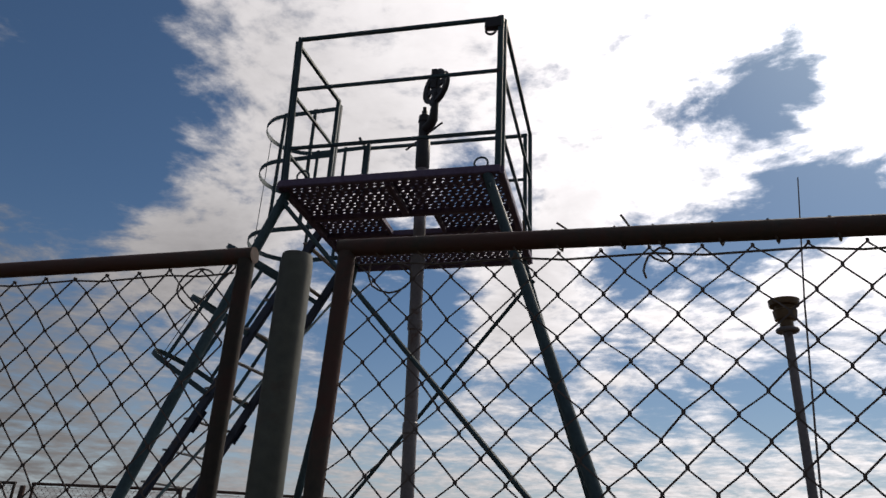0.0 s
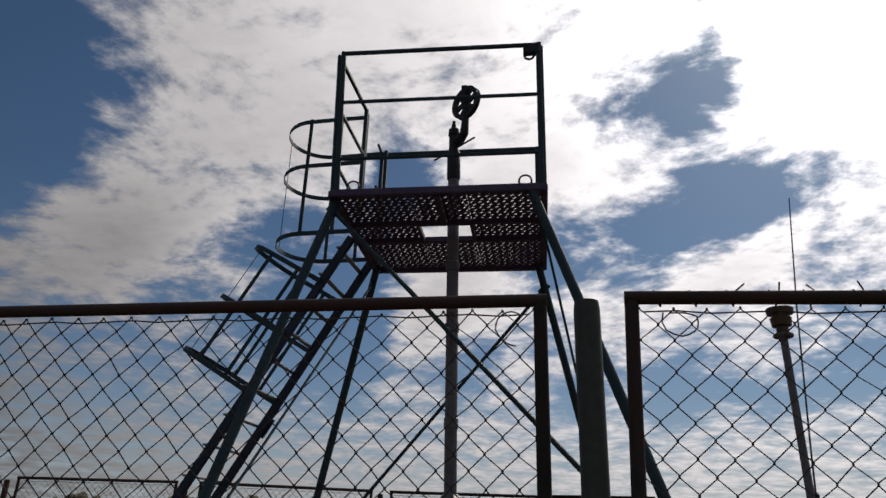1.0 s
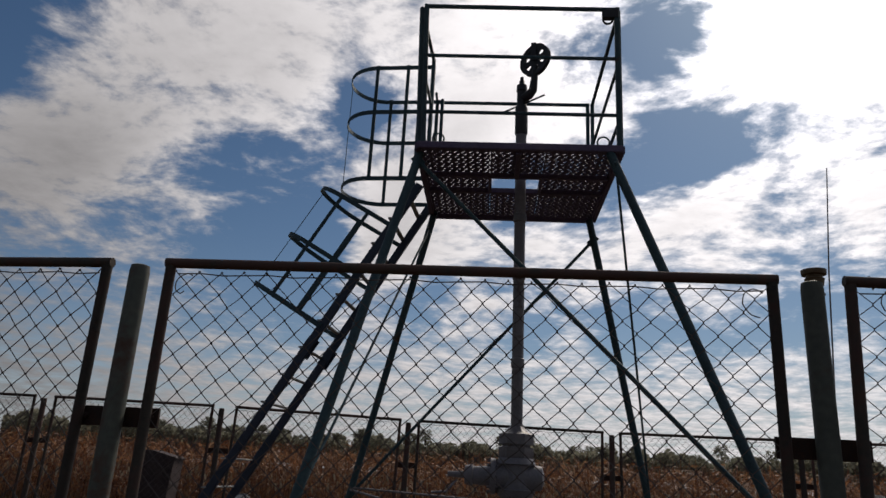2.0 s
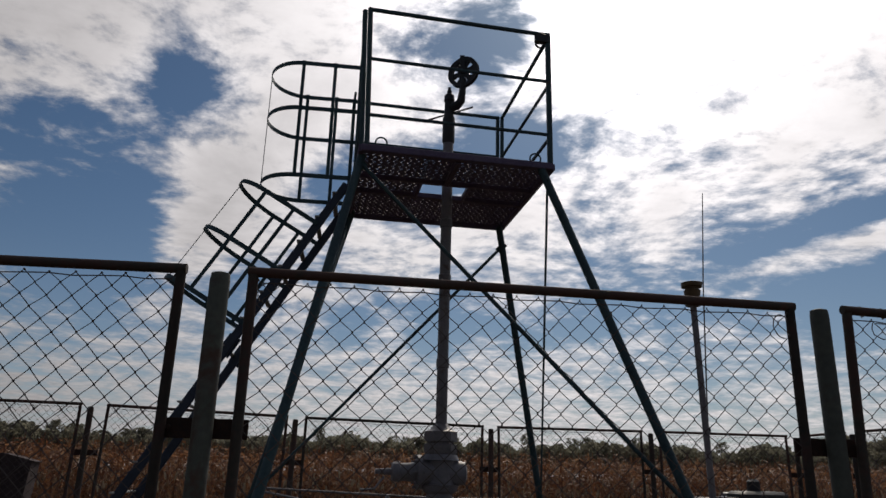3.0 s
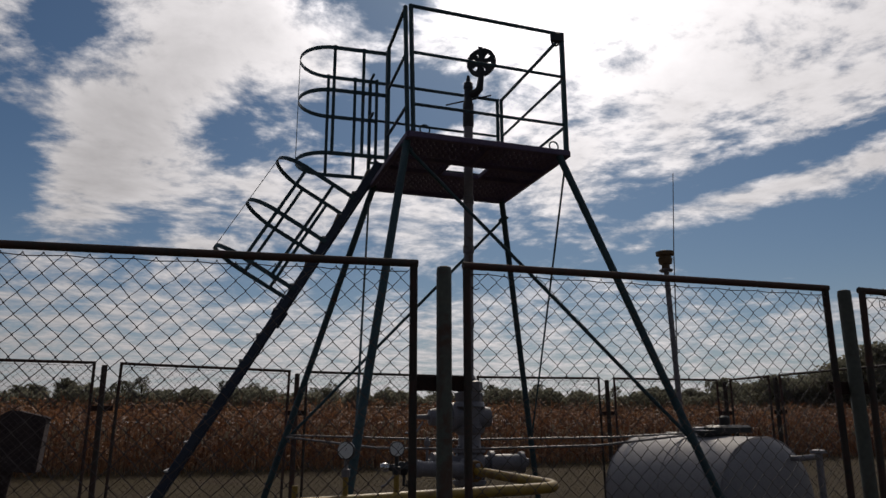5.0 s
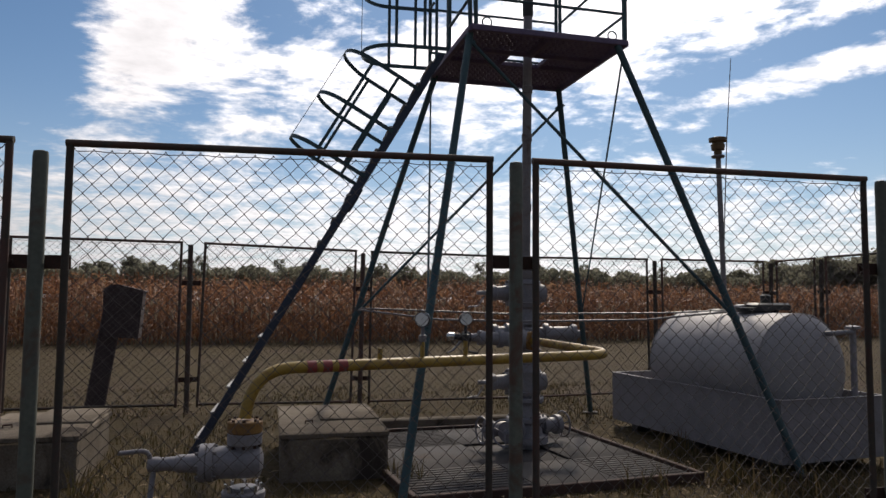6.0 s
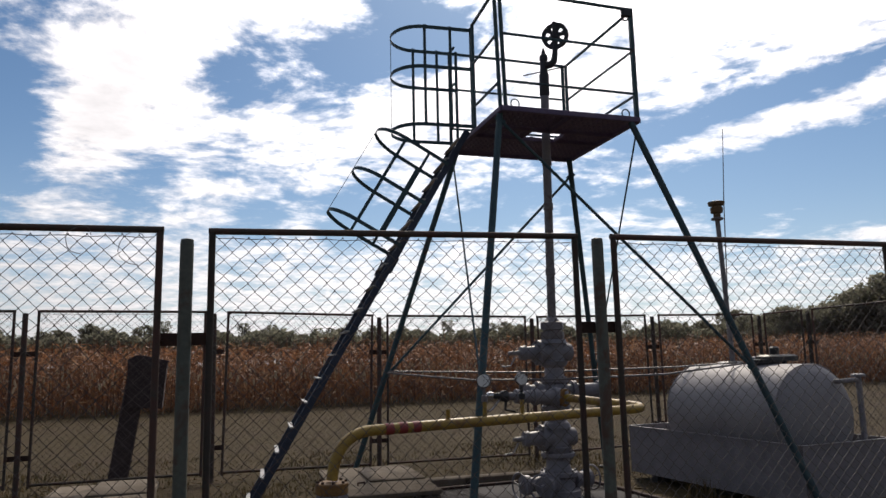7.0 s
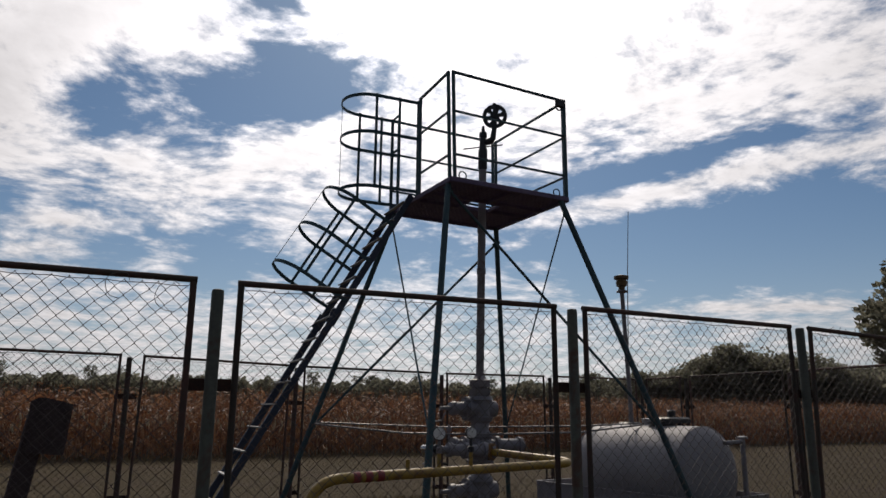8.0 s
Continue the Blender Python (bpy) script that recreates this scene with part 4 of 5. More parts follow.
# ---- yellow flow line with its ground valve ----
def smooth_path(pts, r, n=7):
    """Round off the corners of a polyline with arcs of about radius r."""
    pts = [Vector(p) for p in pts]
    out = [pts[0]]
    for a, b, c in zip(pts, pts[1:], pts[2:]):
        p, q = b + (a - b).normalized() * r, b + (c - b).normalized() * r
        for i in range(n + 1):
            s = i / n
            out.append(p * (1 - s) ** 2 + b * 2 * s * (1 - s) + q * s ** 2)
    return out + [pts[-1]]


VALVE = Vector((-1.525, 1.43, 0))


def make_flow_line():
    t = thing("flow_line", VALVE + Vector((0, 0, 0.79)), "yellow-painted gas pipe with three red bands, bent back to the wellhead", "pipe")
    o = VALVE + Vector((0, 0, 0.79))
    a0, b0, c0 = VALVE + Vector((0, 0, 0.80)), VALVE + Vector((0.04, 0, 1.14)), Vector((1.67, 2.33, 1.16))
    way = [p - o for p in smooth_path([a0, b0, c0, Vector((1.24, 3.50, 1.22))], 0.30, 10)]
    part("pipe", tube(B(), way, 0.043, 18), "yellow", t)
    part("end_flange", lathe(B(), Vector((1.255, 3.46, 1.218)) - o, (-0.45, 0.89, 0.05), disc(0.10, 0.05), 20), "ochre", t)
    a, b = b0 - o, c0 - o
    d = (b - a).normalized()
    for s in (0.39, 0.51, 0.63):
        part("band", tube(B(), [a + d * s, a + d * (s + 0.07)], 0.0455, 18), "red", t, "red painted band")
    for s, g in ((0.97, 0), (1.33, 1), (1.72, 2)):
        p = a + d * s
        stub = part("stub", tube(B(), [p, p + Vector((0, 0, 0.12 if not g else 0.17))], 0.019, 8), "yellow", t)
        if g:
            part("cock", lathe(B(), p + Vector((0, 0, 0.16)), (0, 0, 1), [(0, 0.03), (0.05, 0.03), (0.06, 0.015), (0.12, 0.014)], 8), "steel" if g == 1 else "black", stub)
            gauge(stub, p + Vector((0, 0, 0.335)), (-0.45, -0.9, 0.05) if g == 1 else (-0.1, -1.0, 0.0), 0.062 if g == 1 else 0.055)


def make_ground_valve():
    t = thing("ground_valve", VALVE, "grey-painted flanged ground valve with a lever handle", "valve")
    part("neck", lathe(B(), (0, 0, -0.05), (0, 0, 1), [(0, 0.07), (0.2, 0.07), (0.21, 0.15), (0.27, 0.15), (0.28, 0.09), (0.38, 0.09)], 20), "grey", t)
    f = part("lower_flange", lathe(B(), (0, 0, 0.245), (0, 0, 1), disc(0.15, 0.06), 24), "grey", t)
    for i in range(8):
        q = 2 * math.pi * i / 8
        part("bolt", lathe(B(), (math.cos(q) * 0.12, math.sin(q) * 0.12, 0.16), (0, 0, 1), [(0, 0.014), (0.19, 0.014)], 6), "chrome", f)
    body = part("body", lathe(B(), (0, 0, 0.50), (-1, 0, 0), [(-0.13, 0.05), (-0.11, 0.10), (-0.04, 0.115), (0.20, 0.11), (0.205, 0.13), (0.245, 0.13), (0.25, 0.115), (0.255, 0.13), (0.295, 0.13), (0.30, 0.065), (0.45, 0.06), (0.455, 0.05), (0.56, 0.045)], 22), "grey", t)
    for i in range(8):
        q = 2 * math.pi * i / 8
        part("bolt", lathe(B(), (-0.18, math.cos(q) * 0.112, 0.50 + math.sin(q) * 0.112), (-1, 0, 0), [(0, 0.012), (0.14, 0.012)], 6), "steel", body)
    hub = part("handle_hub", lathe(B(), (-0.56, 0, 0.50), (-1, 0, 0), [(0, 0.05), (0.07, 0.05), (0.08, 0.03)], 14), "grey", t)
    part("lever", tube(B(), smooth_path([(-0.60, 0, 0.49), (-0.64, -0.02, 0.60), (-0.82, -0.05, 0.59)], 0.04, 5), 0.016, 8), "grey", hub)
    part("lever", tube(B(), smooth_path([(-0.60, 0, 0.45), (-0.61, -0.03, 0.28), (-0.63, -0.05, 0.15)], 0.04, 5), [0.02] * 13 + [0.014], 8), "grey", hub)
    part("neck", lathe(B(), (0, 0, 0.58), (0, 0, 1), [(0, 0.08), (0.03, 0.075), (0.04, 0.11), (0.045, 0.12), (0.12, 0.12)], 22), "grey", t)
    top = part("upper_flange", lathe(B(), (0, 0, 0.70), (0, 0, 1), disc(0.122, 0.085), 24), "ochre", t, "rust-stained ochre pipe flange")
    for i in range(8):
        q = 2 * math.pi * i / 8
        part("bolt", lathe(B(), (math.cos(q) * 0.105, math.sin(q) * 0.105, 0.60), (0, 0, 1), [(0, 0.011), (0.20, 0.011)], 6), "rust", top)


make_flow_line()
make_ground_valve()


# ---- concrete blocks, cellar cover ----
def make_block(at, turn, label, deep):
    t = thing("concrete_block", at, label, "concrete block", "concrete blocks", turn)
    bm = block(B(), (0.012, 0.012, -0.08), (0.988, deep - 0.012, 0.385), 0.02)
    part("body", bm, "concrete", t)
    bm = B()
    block(bm, (0, 0, 0.385), (1.0, deep, 0.435), 0.015)
    for v in bm.verts:
        v.co += Vector((noise.noise(v.co * 3) * 0.02, noise.noise(v.co * 3 + Vector((5, 0, 0))) * 0.02, noise.noise(v.co * 2) * 0.008))
    part("cap_slab", bm, "concrete", t)
    part("loose_slab", block(B(), (0.40, 0.62, 0.437), (0.985, 1.46, 0.462), 0.01), "concrete", t)
    part("anchor", tube(B(), [(0.25, 0.5, 0.43), (0.25, 0.5, 0.46), (0.32, 0.52, 0.46), (0.32, 0.52, 0.43)], 0.010, 6), "rust", t)


make_block((-1.325, 2.83, 0), 2.0, "weathered grey concrete block beside the ground valve", 1.75)
make_block((-4.05, 2.98, 0), 3.0, "weathered grey concrete block near a cabinet on a post", 1.45)


def make_cellar():
    t = thing("cellar_cover", (-0.23, 1.92, 0), "dark steel plates in an angle frame over the well cellar", "cellar cover", turn=8)
    X, Y = 2.76, 2.97
    for a, b in (((0, 0), (X, 0)), ((X, 0), (X, Y)), ((X, Y), (0, Y)), ((0, Y), (0, 0))):
        part("edge_angle", bar(B(), (*a, 0.035), (*b, 0.035), 0.05, 0.09), "rust", t)
    ys, xs = (0.03, 1.0, 2.0, 2.97), (0.03, 1.15, 1.95, 2.73)
    for i in range(3):
        for j in range(3):
            if (i, j) == (1, 1):
                continue
            bm = block(B(), (xs[i] + 0.006, ys[j] + 0.006, 0.02), (xs[i + 1] - 0.006, ys[j + 1] - 0.006, 0.045), 0.004)
            pl = part("plate", bm, "plate", t)
            n = 12
            if (i + j) % 2 == 0:
                bm = B()
                for k in range(1, n):
                    y = ys[j] + (ys[j + 1] - ys[j]) * k / n
                    bar(bm, (xs[i] + 0.03, y, 0.047), (xs[i + 1] - 0.03, y, 0.047), 0.012, 0.008)
                part("tread", bm, "plate", pl)
    part("plate", block(B(), (xs[1] + 0.006, ys[1] + 0.006, 0.0), (xs[2] - 0.006, ys[2] - 0.006, 0.02), 0.004), "plate", t)
    s = thing("concrete_sill", (-0.15, 5.34, 0), "low pale concrete sill behind the cellar cover", "sill", turn=3)
    part("beam", block(B(), (-0.1, 0, -0.05), (2.3, 0.16, 0.12), 0.015), "concrete", s)


make_cellar()


# ---- tank in its tray ----
TRAY = pose(3.39, 2.38, 0, 0, 0, 9.0)


def make_tray():
    t = thing("spill_tray", (3.39, 2.38, 0), "large light grey steel spill tray raised on bearers", "tray", turn=9.0)
    W, Dp, z0, z1, th = 1.36, 2.88, 0.09, 0.70, 0.012
    part("floor", block(B(), (0.01, 0.01, z0), (W - 0.01, Dp - 0.01, z0 + 0.02), 0.003), "grey", t)
    for lo, hi in (((0, 0), (W, th)), ((0, Dp - th), (W, Dp)), ((0, th), (th, Dp - th)), ((W - th, th), (W, Dp - th))):
        part("side_wall", block(B(), (*lo, z0), (*hi, z1), 0.002), "grey", t)
    for a, b in (((0, 0), (W, 0)), ((W, 0), (W, Dp)), ((W, Dp), (0, Dp)), ((0, Dp), (0, 0))):
        part("rim", bar(B(), (*a, z1), (*b, z1), 0.025, 0.012), "grey", t)
    for y in (0.3, 1.35, 2.4):
        part("bearer", block(B(), (0.05, y, -0.05), (W - 0.05, y + 0.12, z0), 0.008), "black", t)
    for x, y in ((0.9, 0.35), (0.6, 1.2)):
        part("lug", tube(B(), arc((th + 0.02, y + x, z1 + 0.0), 0.03, 0, 180, 8, (0, 1, 0), (0, 0, 1)), 0.008, 6), "grey", t)
    return t


def make_tank():
    R, zc, xc = 0.61, 0.92, 0.68
    base = TRAY @ Vector((xc, 0, 0.11))
    t = thing("storage_tank", base, "light grey horizontal steel tank lying in a spill tray", "tank", turn=9.0)
    z = zc - 0.11
    y0, y1 = 0.40, 2.14
    prof = [(y0 - 0.20, 0.08), (y0 - 0.19, 0.22), (y0 - 0.16, 0.36), (y0 - 0.11, 0.48), (y0 - 0.05, 0.565), (y0, 0.602), (y0 + 0.03, R), (y1 - 0.03, R), (y1, 0.605), (y1 + 0.03, 0.57), (y1 + 0.085, 0.46), (y1 + 0.12, 0.30), (y1 + 0.13, 0.12)]
    part("shell", lathe(B(), (0, 0, z), (0, 1, 0), prof, 48), "tank", t)
    for y in (y0, (y0 + y1) / 2, y1):
        part("weld_seam", tube(B(), arc((0, y, z), R + 0.001, 0, 360, 48, (1, 0, 0), (0, 0, 1))[:-1], 0.006, 6, True), "tank", t)
    for y in (0.65, 1.8):
        bm = B()
        n = 12
        lo = [bm.verts.new((0.5 * (2 * i / n - 1), y, 0.0)) for i in range(n + 1)]
        hi = [bm.verts.new((0.5 * (2 * i / n - 1), y, z - math.sqrt(R * R - (0.5 * (2 * i / n - 1)) ** 2) - 0.002)) for i in range(n + 1)]
        f = [bm.faces.new((lo[i], lo[i + 1], hi[i + 1], hi[i])) for i in range(n)]
        ext = bmesh.ops.extrude_face_region(bm, geom=f)
        bmesh.ops.translate(bm, vec=(0, 0.1, 0), verts=[v for v in ext["geom"] if isinstance(v, bmesh.types.BMVert)])
        part("saddle", bm, "grey", t)
    top = z + R
    # hatch and pump on the crown
    hatch = part("hatch", lathe(B(), (0.02, 1.05, top - 0.03), (0, 0, 1), [(0, 0.17), (0.05, 0.17), (0.055, 0.21), (0.085, 0.21), (0.09, 0.12)], 24), "black", t)
    pump = part("pump", block(B(), (-0.10, 0.84, top + 0.03), (0.36, 1.10, top + 0.11), 0.025), "black", t, "black pump on the crown of the tank")
    part("motor", lathe(B(), (0.10, 0.97, top + 0.10), (0, 0, 1), [(0, 0.05), (0.02, 0.055), (0.09, 0.055), (0.11, 0.03)], 14), "black", pump)
    part("pump_leg", lathe(B(), (0.25, 0.97, top - 0.10), (0, 0, 1), [(0, 0.03), (0.17, 0.03)], 10), "black", pump)
    part("fill_cap", lathe(B(), (0.30, 1.55, top - 0.12), (0, 0, 1), [(0, 0.06), (0.14, 0.06), (0.15, 0.09), (0.2, 0.09), (0.21, 0.05)], 16), "grey", t)
    part("nozzle", tube(B(), [(0.22, y0 - 0.04, z + 0.40), (0.24, y0 - 0.20, z + 0.41), (0.36, y0 - 0.24, z + 0.42), (0.50, y0 - 0.20, z + 0.42)], 0.028, 10), "grey", t)
    part("level_pipe", lathe(B(), (0.51, y0 - 0.20, 0.02), (0, 0, 1), [(0, 0.032), (1.24, 0.032), (1.245, 0.075), (1.27, 0.075), (1.28, 0.03)], 12), "grey", t)


def make_vent():
    t = thing("vent_pipe", (4.063, 4.50, 1.42), "tall grey vent pipe with a brass breather cap on a tank", "vent pipe")
    part("pipe", tube(B(), [(0.062, -0.06, 0), (0.06, 0.03, 2.14)], 0.033, 12), "steel", t)
    part("base_box", block(B(), (-0.12, -0.2, 0.0), (0.14, 0.06, 0.14), 0.02), "black", t)
    part("flange", lathe(B(), (0.06, 0.03, 2.10), (0, 0, 1), disc(0.085, 0.03), 18), "steel", t)
    cap = part("breather_cap", lathe(B(), (0.06, 0.03, 2.14), (0, 0, 1), [(0, 0.05), (0.05, 0.05), (0.06, 0.08), (0.13, 0.09), (0.14, 0.075), (0.165, 0.075), (0.17, 0.11), (0.215, 0.115), (0.23, 0.06)], 22), "brass", t, "brass-coloured breather cap")
    r = thing("lightning_rod", (4.34, 4.57, 1.40), "thin wire rod rising beside the vent pipe", "rod")
    part("rod", tube(B(), [(-0.20, -0.04, 0), (-0.14, -0.03, 1.2), (-0.06, 0.0, 2.4), (0.04, 0.03, 3.48)], [0.009, 0.008, 0.007, 0.005], 6), "steel", r)
    part("insulator", lathe(B(), (-0.16, -0.034, 0.78), (0, 0, 1), [(0, 0.01), (0.02, 0.028), (0.05, 0.028), (0.07, 0.01)], 10), "black", r)


make_tray()
make_tank()
make_vent()


def make_lines():
    t = thing("impulse_tube", (-0.44, 5.39, 1.53), "thin grey steel tube running from a tower leg to the tank", "tube", "impulse tubes")
    o = Vector((-0.44, 5.39, 1.53))
    part("tube", tube(B(), [Vector(p) - o for p in ((-0.44, 5.39, 1.53), (1.5, 5.2, 1.47), (3.3, 4.6, 1.50), (3.78, 4.2, 1.535))], 0.012, 8), "steel", t)
    t = thing("impulse_tube", (-0.44, 5.35, 1.51), "thin grey steel tube running from a tower leg past a gauge", "tube", "impulse tubes")
    o = Vector((-0.44, 5.35, 1.51))
    part("tube", tube(B(), [Vector(p) - o for p in ((-0.44, 5.35, 1.51), (0.4, 4.2, 1.42), (1.2, 3.55, 1.42), (2.6, 3.6, 1.44), (3.75, 3.75, 1.535))], 0.012, 8), "steel", t)


make_lines()


def make_cabinet():
    t = thing("meter_cabinet", (-3.97, 7.40, 0), "dark brown cabinet on a leaning wooden post", "cabinet", turn=4)
    part("post", bar(B(), (-0.10, 0.02, -0.05), (0.13, 0.05, 1.62), 0.14, 0.27), "cabinet", t)
    profile = [(0.02, 1.08), (0.49, 1.05), (0.54, 1.72), (0.57, 1.725), (0.57, 1.74), (0.20, 1.83), (0.10, 1.83), (0.0, 1.77)]
    bm = B()
    front = [bm.verts.new((x, -0.18, z)) for x, z in profile]
    back = [bm.verts.new((x, 0.16, z)) for x, z in profile]
    n = len(profile)
    for i in range(n):
        bm.faces.new((front[i - 1], front[i], back[i], back[i - 1]))
    bm.faces.new(front[::-1])
    bm.faces.new(back)
    bmesh.ops.recalc_face_normals(bm, faces=bm.faces[:])
    bmesh.ops.bevel(bm, geom=bm.edges[:], offset=0.006, segments=2, affect="EDGES")
    box = part("box", bm, "cabinet", t, smooth=False)
    part("door", block(B(), (0.07, -0.197, 1.12), (0.48, -0.182, 1.68), 0.006), "cabinet", box)


make_cabinet()


# ---- corn, grass, trees ----
def make_corn():
    rng = random.Random(11)
    verts, faces, hv, hf = [], [], [], []
    for row in range(16):
        gap = 0.22 if row < 7 else 0.34
        x = -30.0
        while x < 62:
            x += gap * rng.uniform(0.7, 1.3)
            px, py = x + rng.uniform(-0.05, 0.05), 24.0 + 0.10 * x + row * 0.7 + rng.uniform(-0.12, 0.12)
            h = rng.uniform(2.25, 2.8) + 0.12 * noise.noise((x * 0.2, row * 0.3, 3))
            lx, ly = rng.uniform(-0.12, 0.12), rng.uniform(-0.12, 0.12)
            n = len(verts)
            for z, r in ((0, 0.018), (h, 0.006)):
                for q in range(3):
                    verts.append((px + lx * z / h + r * math.cos(q * 2.1), py + ly * z / h + r * math.sin(q * 2.1), z))
            faces += [(n, n + 1, n + 4, n + 3), (n + 1, n + 2, n + 5, n + 4), (n + 2, n, n + 3, n + 5)]
            for k in range(12 if row < 7 else 7):
                z = h * (0.14 + 0.84 * k / (12 if row < 7 else 7) + rng.uniform(-0.03, 0.03))
                a = rng.uniform(0, 6.28)
                ca, sa = math.cos(a), math.sin(a)
                ln, w = rng.uniform(0.3, 0.65), rng.uniform(0.02, 0.036)
                rise, drop = rng.uniform(0.05, 0.3), rng.uniform(0.2, 0.9)
                n = len(verts)
                tw = rng.uniform(-0.8, 0.8)
                for s in (0.0, 0.35, 0.7, 1.0):
                    cx, cy = px + lx * z / h + ca * ln * s, py + ly * z / h + sa * ln * s
                    cz = max(0.05, z + rise * s - drop * s * s)
                    ww = w * (1.15 - s)
                    verts.append((cx - sa * ww, cy + ca * ww, cz + ww * tw))
                    verts.append((cx + sa * ww, cy - ca * ww, cz - ww * tw))
                for s in range(3):
                    faces.append((n + 2 * s, n + 2 * s + 1, n + 2 * s + 3, n + 2 * s + 2))
            if row < 5 and rng.random() < 0.6:
                z = h * rng.uniform(0.4, 0.6)
                a = rng.uniform(0, 6.28)
                n = len(hv)
                cx, cy = px + 0.06 * math.cos(a), py + 0.06 * math.sin(a)
                for zz, r in ((-0.12, 0.035), (0.04, 0.04), (0.14, 0.006)):
                    for q in range(4):
                        hv.append((cx + (0.14 - zz) * 0.3 * math.cos(a) + r * math.cos(q * 1.57), cy + r * math.sin(q * 1.57), z - zz))
                for i in (0, 4):
                    for q in range(4):
                        hf.append((n + i + q, n + i + (q + 1) % 4, n + i + 4 + (q + 1) % 4, n + i + 4 + q))
    ob = new("corn_field", strips("corn_field", verts, faces, "corn"))
    tagged(ob, "tall field of dry reddish-brown corn stalks", "corn", kind="stuff")
    ob = new("corn_ears", strips("corn_ears", hv, hf, "husk"))
    tagged(ob, "pale dry husks hanging in the corn", "corn ears", kind="stuff")


make_corn()


def make_grass():
    rng = random.Random(5)
    verts, faces = [], []

    def blade(x, y, h, w):
        a, b = rng.uniform(0, 6.28), rng.uniform(0.1, 0.7) * h
        ca, sa = math.cos(a), math.sin(a)
        n = len(verts)
        z = -0.02
        verts.extend(((x - sa * w, y + ca * w, z), (x + sa * w, y - ca * w, z), (x + ca * b * 0.4 - sa * w * 0.7, y + sa * b * 0.4 + ca * w * 0.7, z + h * 0.6),
                      (x + ca * b * 0.4 + sa * w * 0.7, y + sa * b * 0.4 - ca * w * 0.7, z + h * 0.6), (x + ca * b, y + sa * b, z + h)))
        faces.extend(((n, n + 1, n + 3, n + 2), (n + 2, n + 3, n + 4)))
    for _ in range(64000):
        y = -1 + 11 * rng.random() ** 1.4
        x = rng.uniform(-6, 9)
        if -0.3 < x < 2.5 and 2.25 < y < 5.4:
            continue
        g = noise.noise((x * 0.6, y * 0.6, 1.0))
        if g + 0.5 * noise.noise((x * 3, y * 3, 7.0)) < -0.05 and rng.random() < 0.85:
            continue
        blade(x, y, rng.uniform(0.03, 0.085) * (1 + 0.5 * g), 0.004 + 0.0003 * y)
    ob = new("grass", strips("grass", verts, faces, "grass"))
    tagged(ob, "short dry grass in sparse tufts", "grass", kind="stuff")
    verts, faces = [], []
    for cx, cy, s, n in ((-1.05, 1.6, 0.22, 70), (-1.95, 1.5, 0.25, 80), (-0.2, 2.75, 0.2, 50), (2.75, 2.2, 0.3, 70), (3.2, 1.7, 0.35, 90), (4.6, 1.8, 0.4, 100), (-2.9, 2.7, 0.2, 40), (1.8, 2.0, 0.2, 40), (2.9, 3.4, 0.25, 60)):
        for _ in range(n):
            a, r = rng.uniform(0, 6.28), s * rng.random()
            blade(cx + r * math.cos(a), cy + r * math.sin(a), rng.uniform(0.12, 0.32), 0.007)
    ob = new("weeds", strips("weeds", verts, faces, "grass"))
    tagged(ob, "taller tufts of weeds round the pipes and tray", "weeds", kind="stuff")


make_grass()


def make_litter():
    """Dry leaves and straw blown in from the field."""
    rng = random.Random(17)
    verts, faces = [], []
    for _ in range(5200):
        x, y = rng.uniform(-5, 8), -0.5 + 8.5 * rng.random() ** 1.3
        if noise.noise((x * 0.9, y * 0.9, 12.0)) < -0.05 or (-0.3 < x < 2.5 and 2.25 < y < 5.4):
            continue
        a, s, w = rng.uniform(0, 6.28), rng.uniform(0.02, 0.06), rng.uniform(0.006, 0.016)
        ca, sa, z = math.cos(a), math.sin(a), rng.uniform(0.012, 0.04)
        n = len(verts)
        verts.extend(((x - ca * s, y - sa * s, z - 0.01), (x - sa * w, y + ca * w, z + 0.008), (x + ca * s, y + sa * s, z), (x + sa * w, y - ca * w, z + 0.004)))
        faces.append((n, n + 1, n + 2, n + 3))
    ob = new("leaf_litter", strips("leaf_litter", verts, faces, "straw"))
    tagged(ob, "dry leaves and straw scattered on the ground", "leaf litter", kind="stuff")


make_litter()


def leaf_cloud(rng, verts, faces, centre, size, count, leaf):
    for _ in range(count):
        while True:
            p = Vector((rng.uniform(-1, 1), rng.uniform(-1, 1), rng.uniform(-1, 1)))
            if 0.25 < p.length < 1:
                break
        c = Vector(centre) + Vector((p.x * size[0], p.y * size[1], p.z * size[2]))
        d = Vector((rng.gauss(0, 1), rng.gauss(0, 1), rng.gauss(0, 1))).normalized()
        e = d.orthogonal().normalized()
        f = d.cross(e)
        s = leaf * rng.uniform(0.6, 1.3)
        n = len(verts)
        verts.extend((c + e * s, c + f * s * 0.6, c - e * s * 0.9, c - f * s * 0.7))
        faces.append((n, n + 1, n + 2, n + 3))


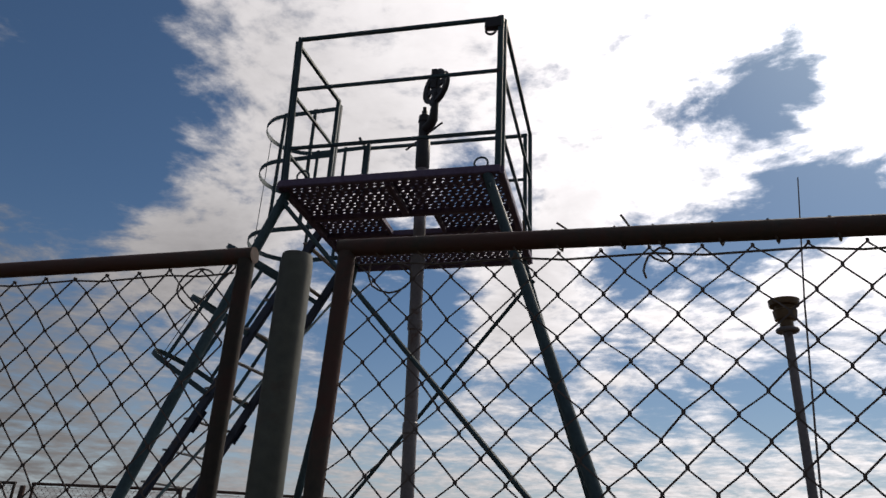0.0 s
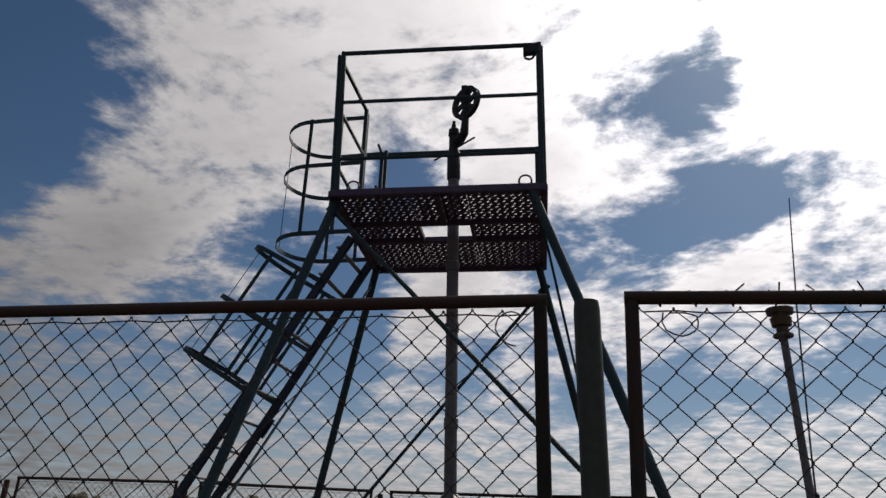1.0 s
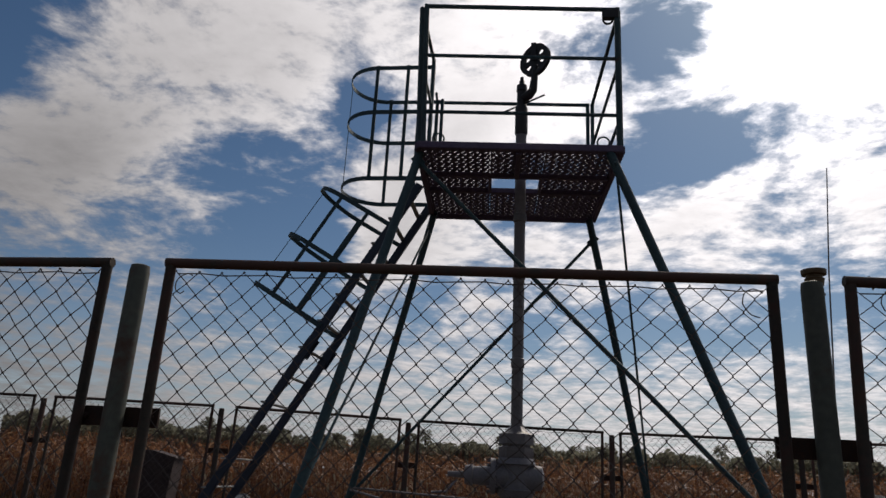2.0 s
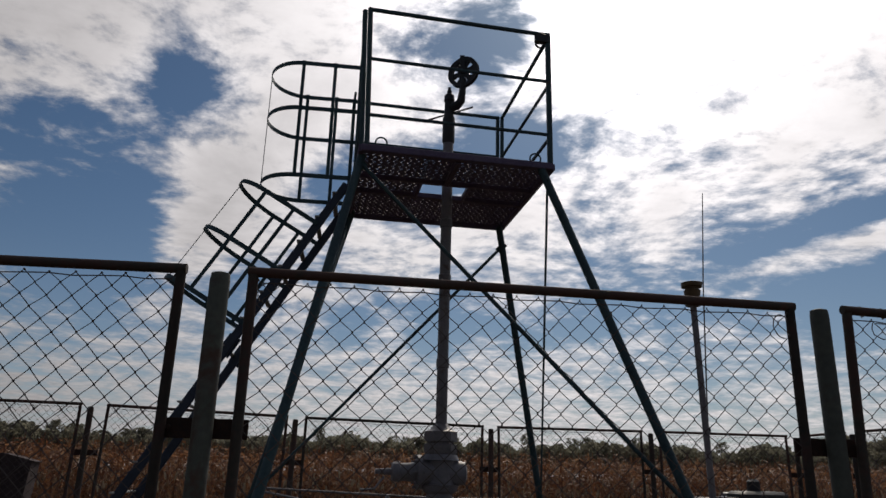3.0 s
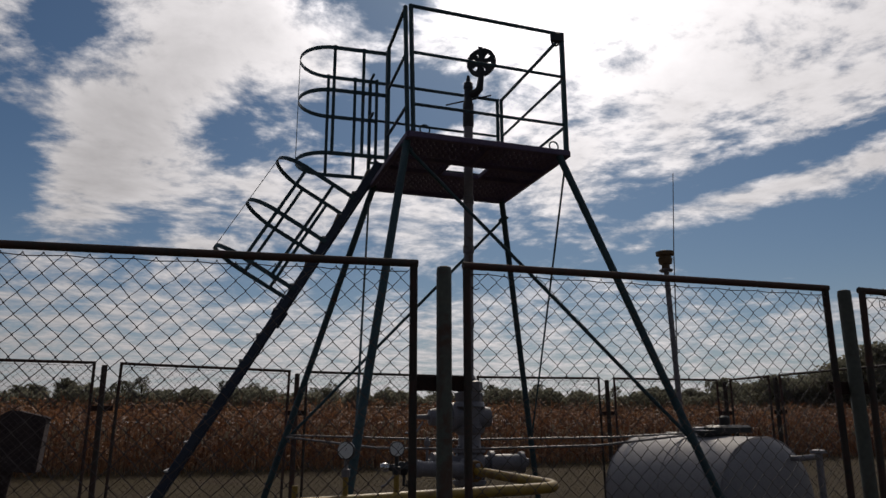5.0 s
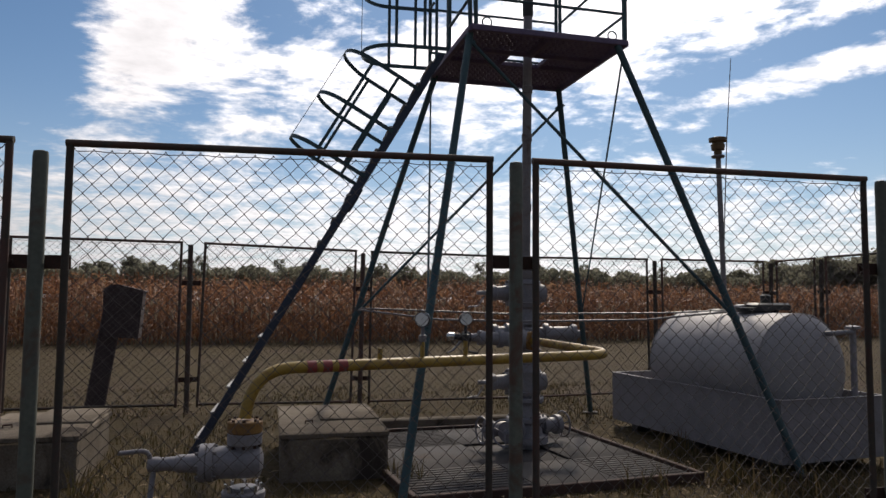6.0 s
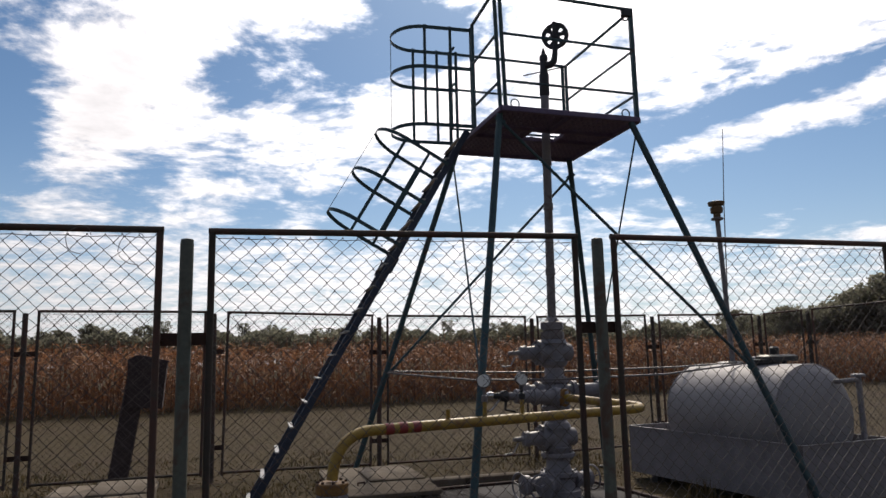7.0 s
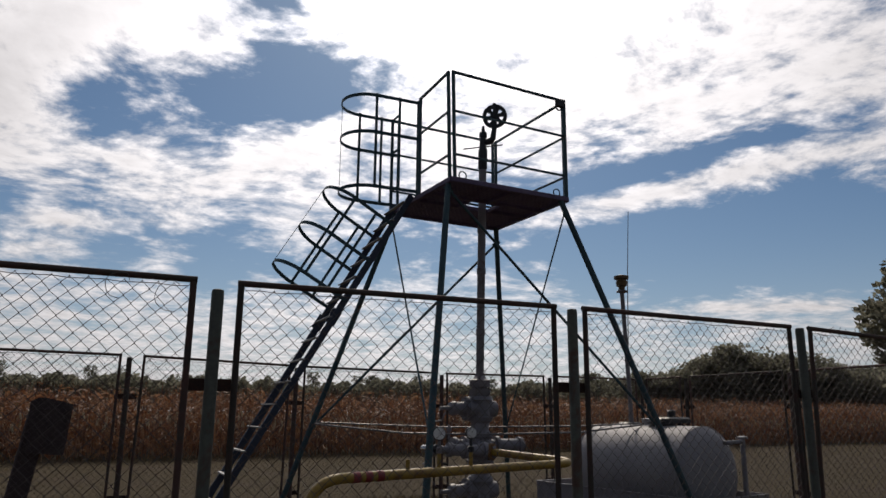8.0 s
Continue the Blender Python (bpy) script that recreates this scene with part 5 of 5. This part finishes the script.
def make_tree(seed, height, spread, clumps, leaf, at, turn, thin=1.0):
    rng = random.Random(seed)
    t = thing("tree", at, "distant leafy tree on the edge of the fields", "tree", "trees beyond the corn", turn)
    bm = B()
    pts = [(rng.uniform(-0.1, 0.1) * i, rng.uniform(-0.1, 0.1) * i, height * 0.85 * i / 5 - (0.2 if i == 0 else 0)) for i in range(6)]
    tube(bm, pts, [0.022 * height * (1 - i / 6.5) for i in range(6)], 7)
    trunk = part("trunk", bm, "bark", t)
    verts, faces = [], []
    for i in range(clumps):
        z = height * (0.30 + 0.64 * (i + rng.random()) / clumps)
        f = (z / height - 0.30) / 0.66
        wide = spread * (0.55 + 0.75 * f) * math.sqrt(max(0.03, 1 - f ** 2.4))
        a, reach = rng.uniform(0, 6.28), wide * math.sqrt(rng.random())
        c = Vector((math.cos(a) * reach, math.sin(a) * reach, z))
        if i % 3 == 0:
            part("limb", tube(B(), [(0, 0, z - 0.14 * height), Vector((c.x * 0.5, c.y * 0.5, z - 0.05 * height)), c], [0.008 * height, 0.005 * height, 0.002 * height], 5), "bark", trunk)
        s = spread * rng.uniform(0.20, 0.36)
        leaf_cloud(rng, verts, faces, c, (s, s, s * 0.75), int(95 * thin), leaf)
    part("crown", strips("crown", verts, faces, "leaf"), "leaf", t)
    return t


def make_woods():
    rng = random.Random(21)
    kinds = [make_tree(31, 10.5, 3.4, 66, 0.20, (-60, 170, 0), 0), make_tree(32, 11.6, 2.9, 60, 0.18, (-40, 180, 0), 40, 0.7),
             make_tree(33, 9.0, 4.4, 84, 0.21, (-20, 175, 0), 80), make_tree(34, 12.2, 2.3, 50, 0.17, (0, 190, 0), 10, 0.5)]
    az = -34.0
    while az < 62:
        az += rng.uniform(0.45, 1.3)
        if noise.noise((az * 0.12, 4.2, 0)) < -0.28:
            az += 1.2
        far = 178 + rng.uniform(-12, 14) - max(0, az - 30) * 1.6
        d = heading(az, 0)
        k = kinds[rng.randrange(4)]
        s = rng.uniform(0.72, 1.05)
        m = Matrix.Translation((d.x * far, d.y * far, 0)) @ Matrix.Rotation(rng.uniform(0, 6.28), 4, "Z")
        o = copy_thing(k, m)
        o.scale = (s, s, s)
    # a nearer wood on the far side of the tank, highest in the middle, and big trees beyond it
    clump = []
    for i in range(34):
        a = 38.0 + 0.58 * i + rng.uniform(-0.2, 0.2)
        tall = 0.78 + 0.36 * math.exp(-((a - 44.8) / 2.2) ** 2) + 0.24 * math.exp(-((a - 50.0) / 2.6) ** 2)
        clump.append((a, 104 + 9 * math.sin(i * 2.3), tall * rng.uniform(0.88, 1.04)))
    for a, far, h in (*clump, (57.9, 62, 1.30), (60.2, 58, 1.28), (62.0, 66, 1.25)):
        d = heading(a, 0)
        o = copy_thing(kinds[0 if h > 1.2 else 2], Matrix.Translation((d.x * far - 1, d.y * far - 4, 0)) @ Matrix.Rotation(a, 4, "Z"))
        o.scale = (h * 1.1, h * 1.1, h)
    verts, faces = [], []
    for i in range(90000):
        a = rng.uniform(-38, 66)
        far = 168 + rng.uniform(-6, 10) - max(0, a - 30) * 1.7
        h = 8.5 + 2.4 * noise.noise((a * 0.4, 1.7, 0)) + 1.6 * noise.noise((a * 1.7, 9.1, 0))
        if a > 37.5 and i % 2:
            far, h = 106 + rng.uniform(-4, 6), h * 0.68
        d = heading(a, 0)
        z = h * (0.30 + 0.70 * rng.random())
        e = Vector((rng.gauss(0, 1), rng.gauss(0, 1), rng.gauss(0, 1))).normalized()
        f = e.orthogonal().normalized()
        g = e.cross(f)
        s = rng.uniform(0.25, 0.55)
        c = Vector((d.x * far, d.y * far, z))
        n = len(verts)
        verts.extend((c + f * s, c + g * s * 0.7, c - f * s, c - g * s * 0.8))
        faces.append((n, n + 1, n + 2, n + 3))
    ob = new("far_woods", strips("far_woods", verts, faces, "leaf"))
    tagged(ob, "dark band of bushes and woods along the horizon", "woods", kind="stuff")


make_woods()
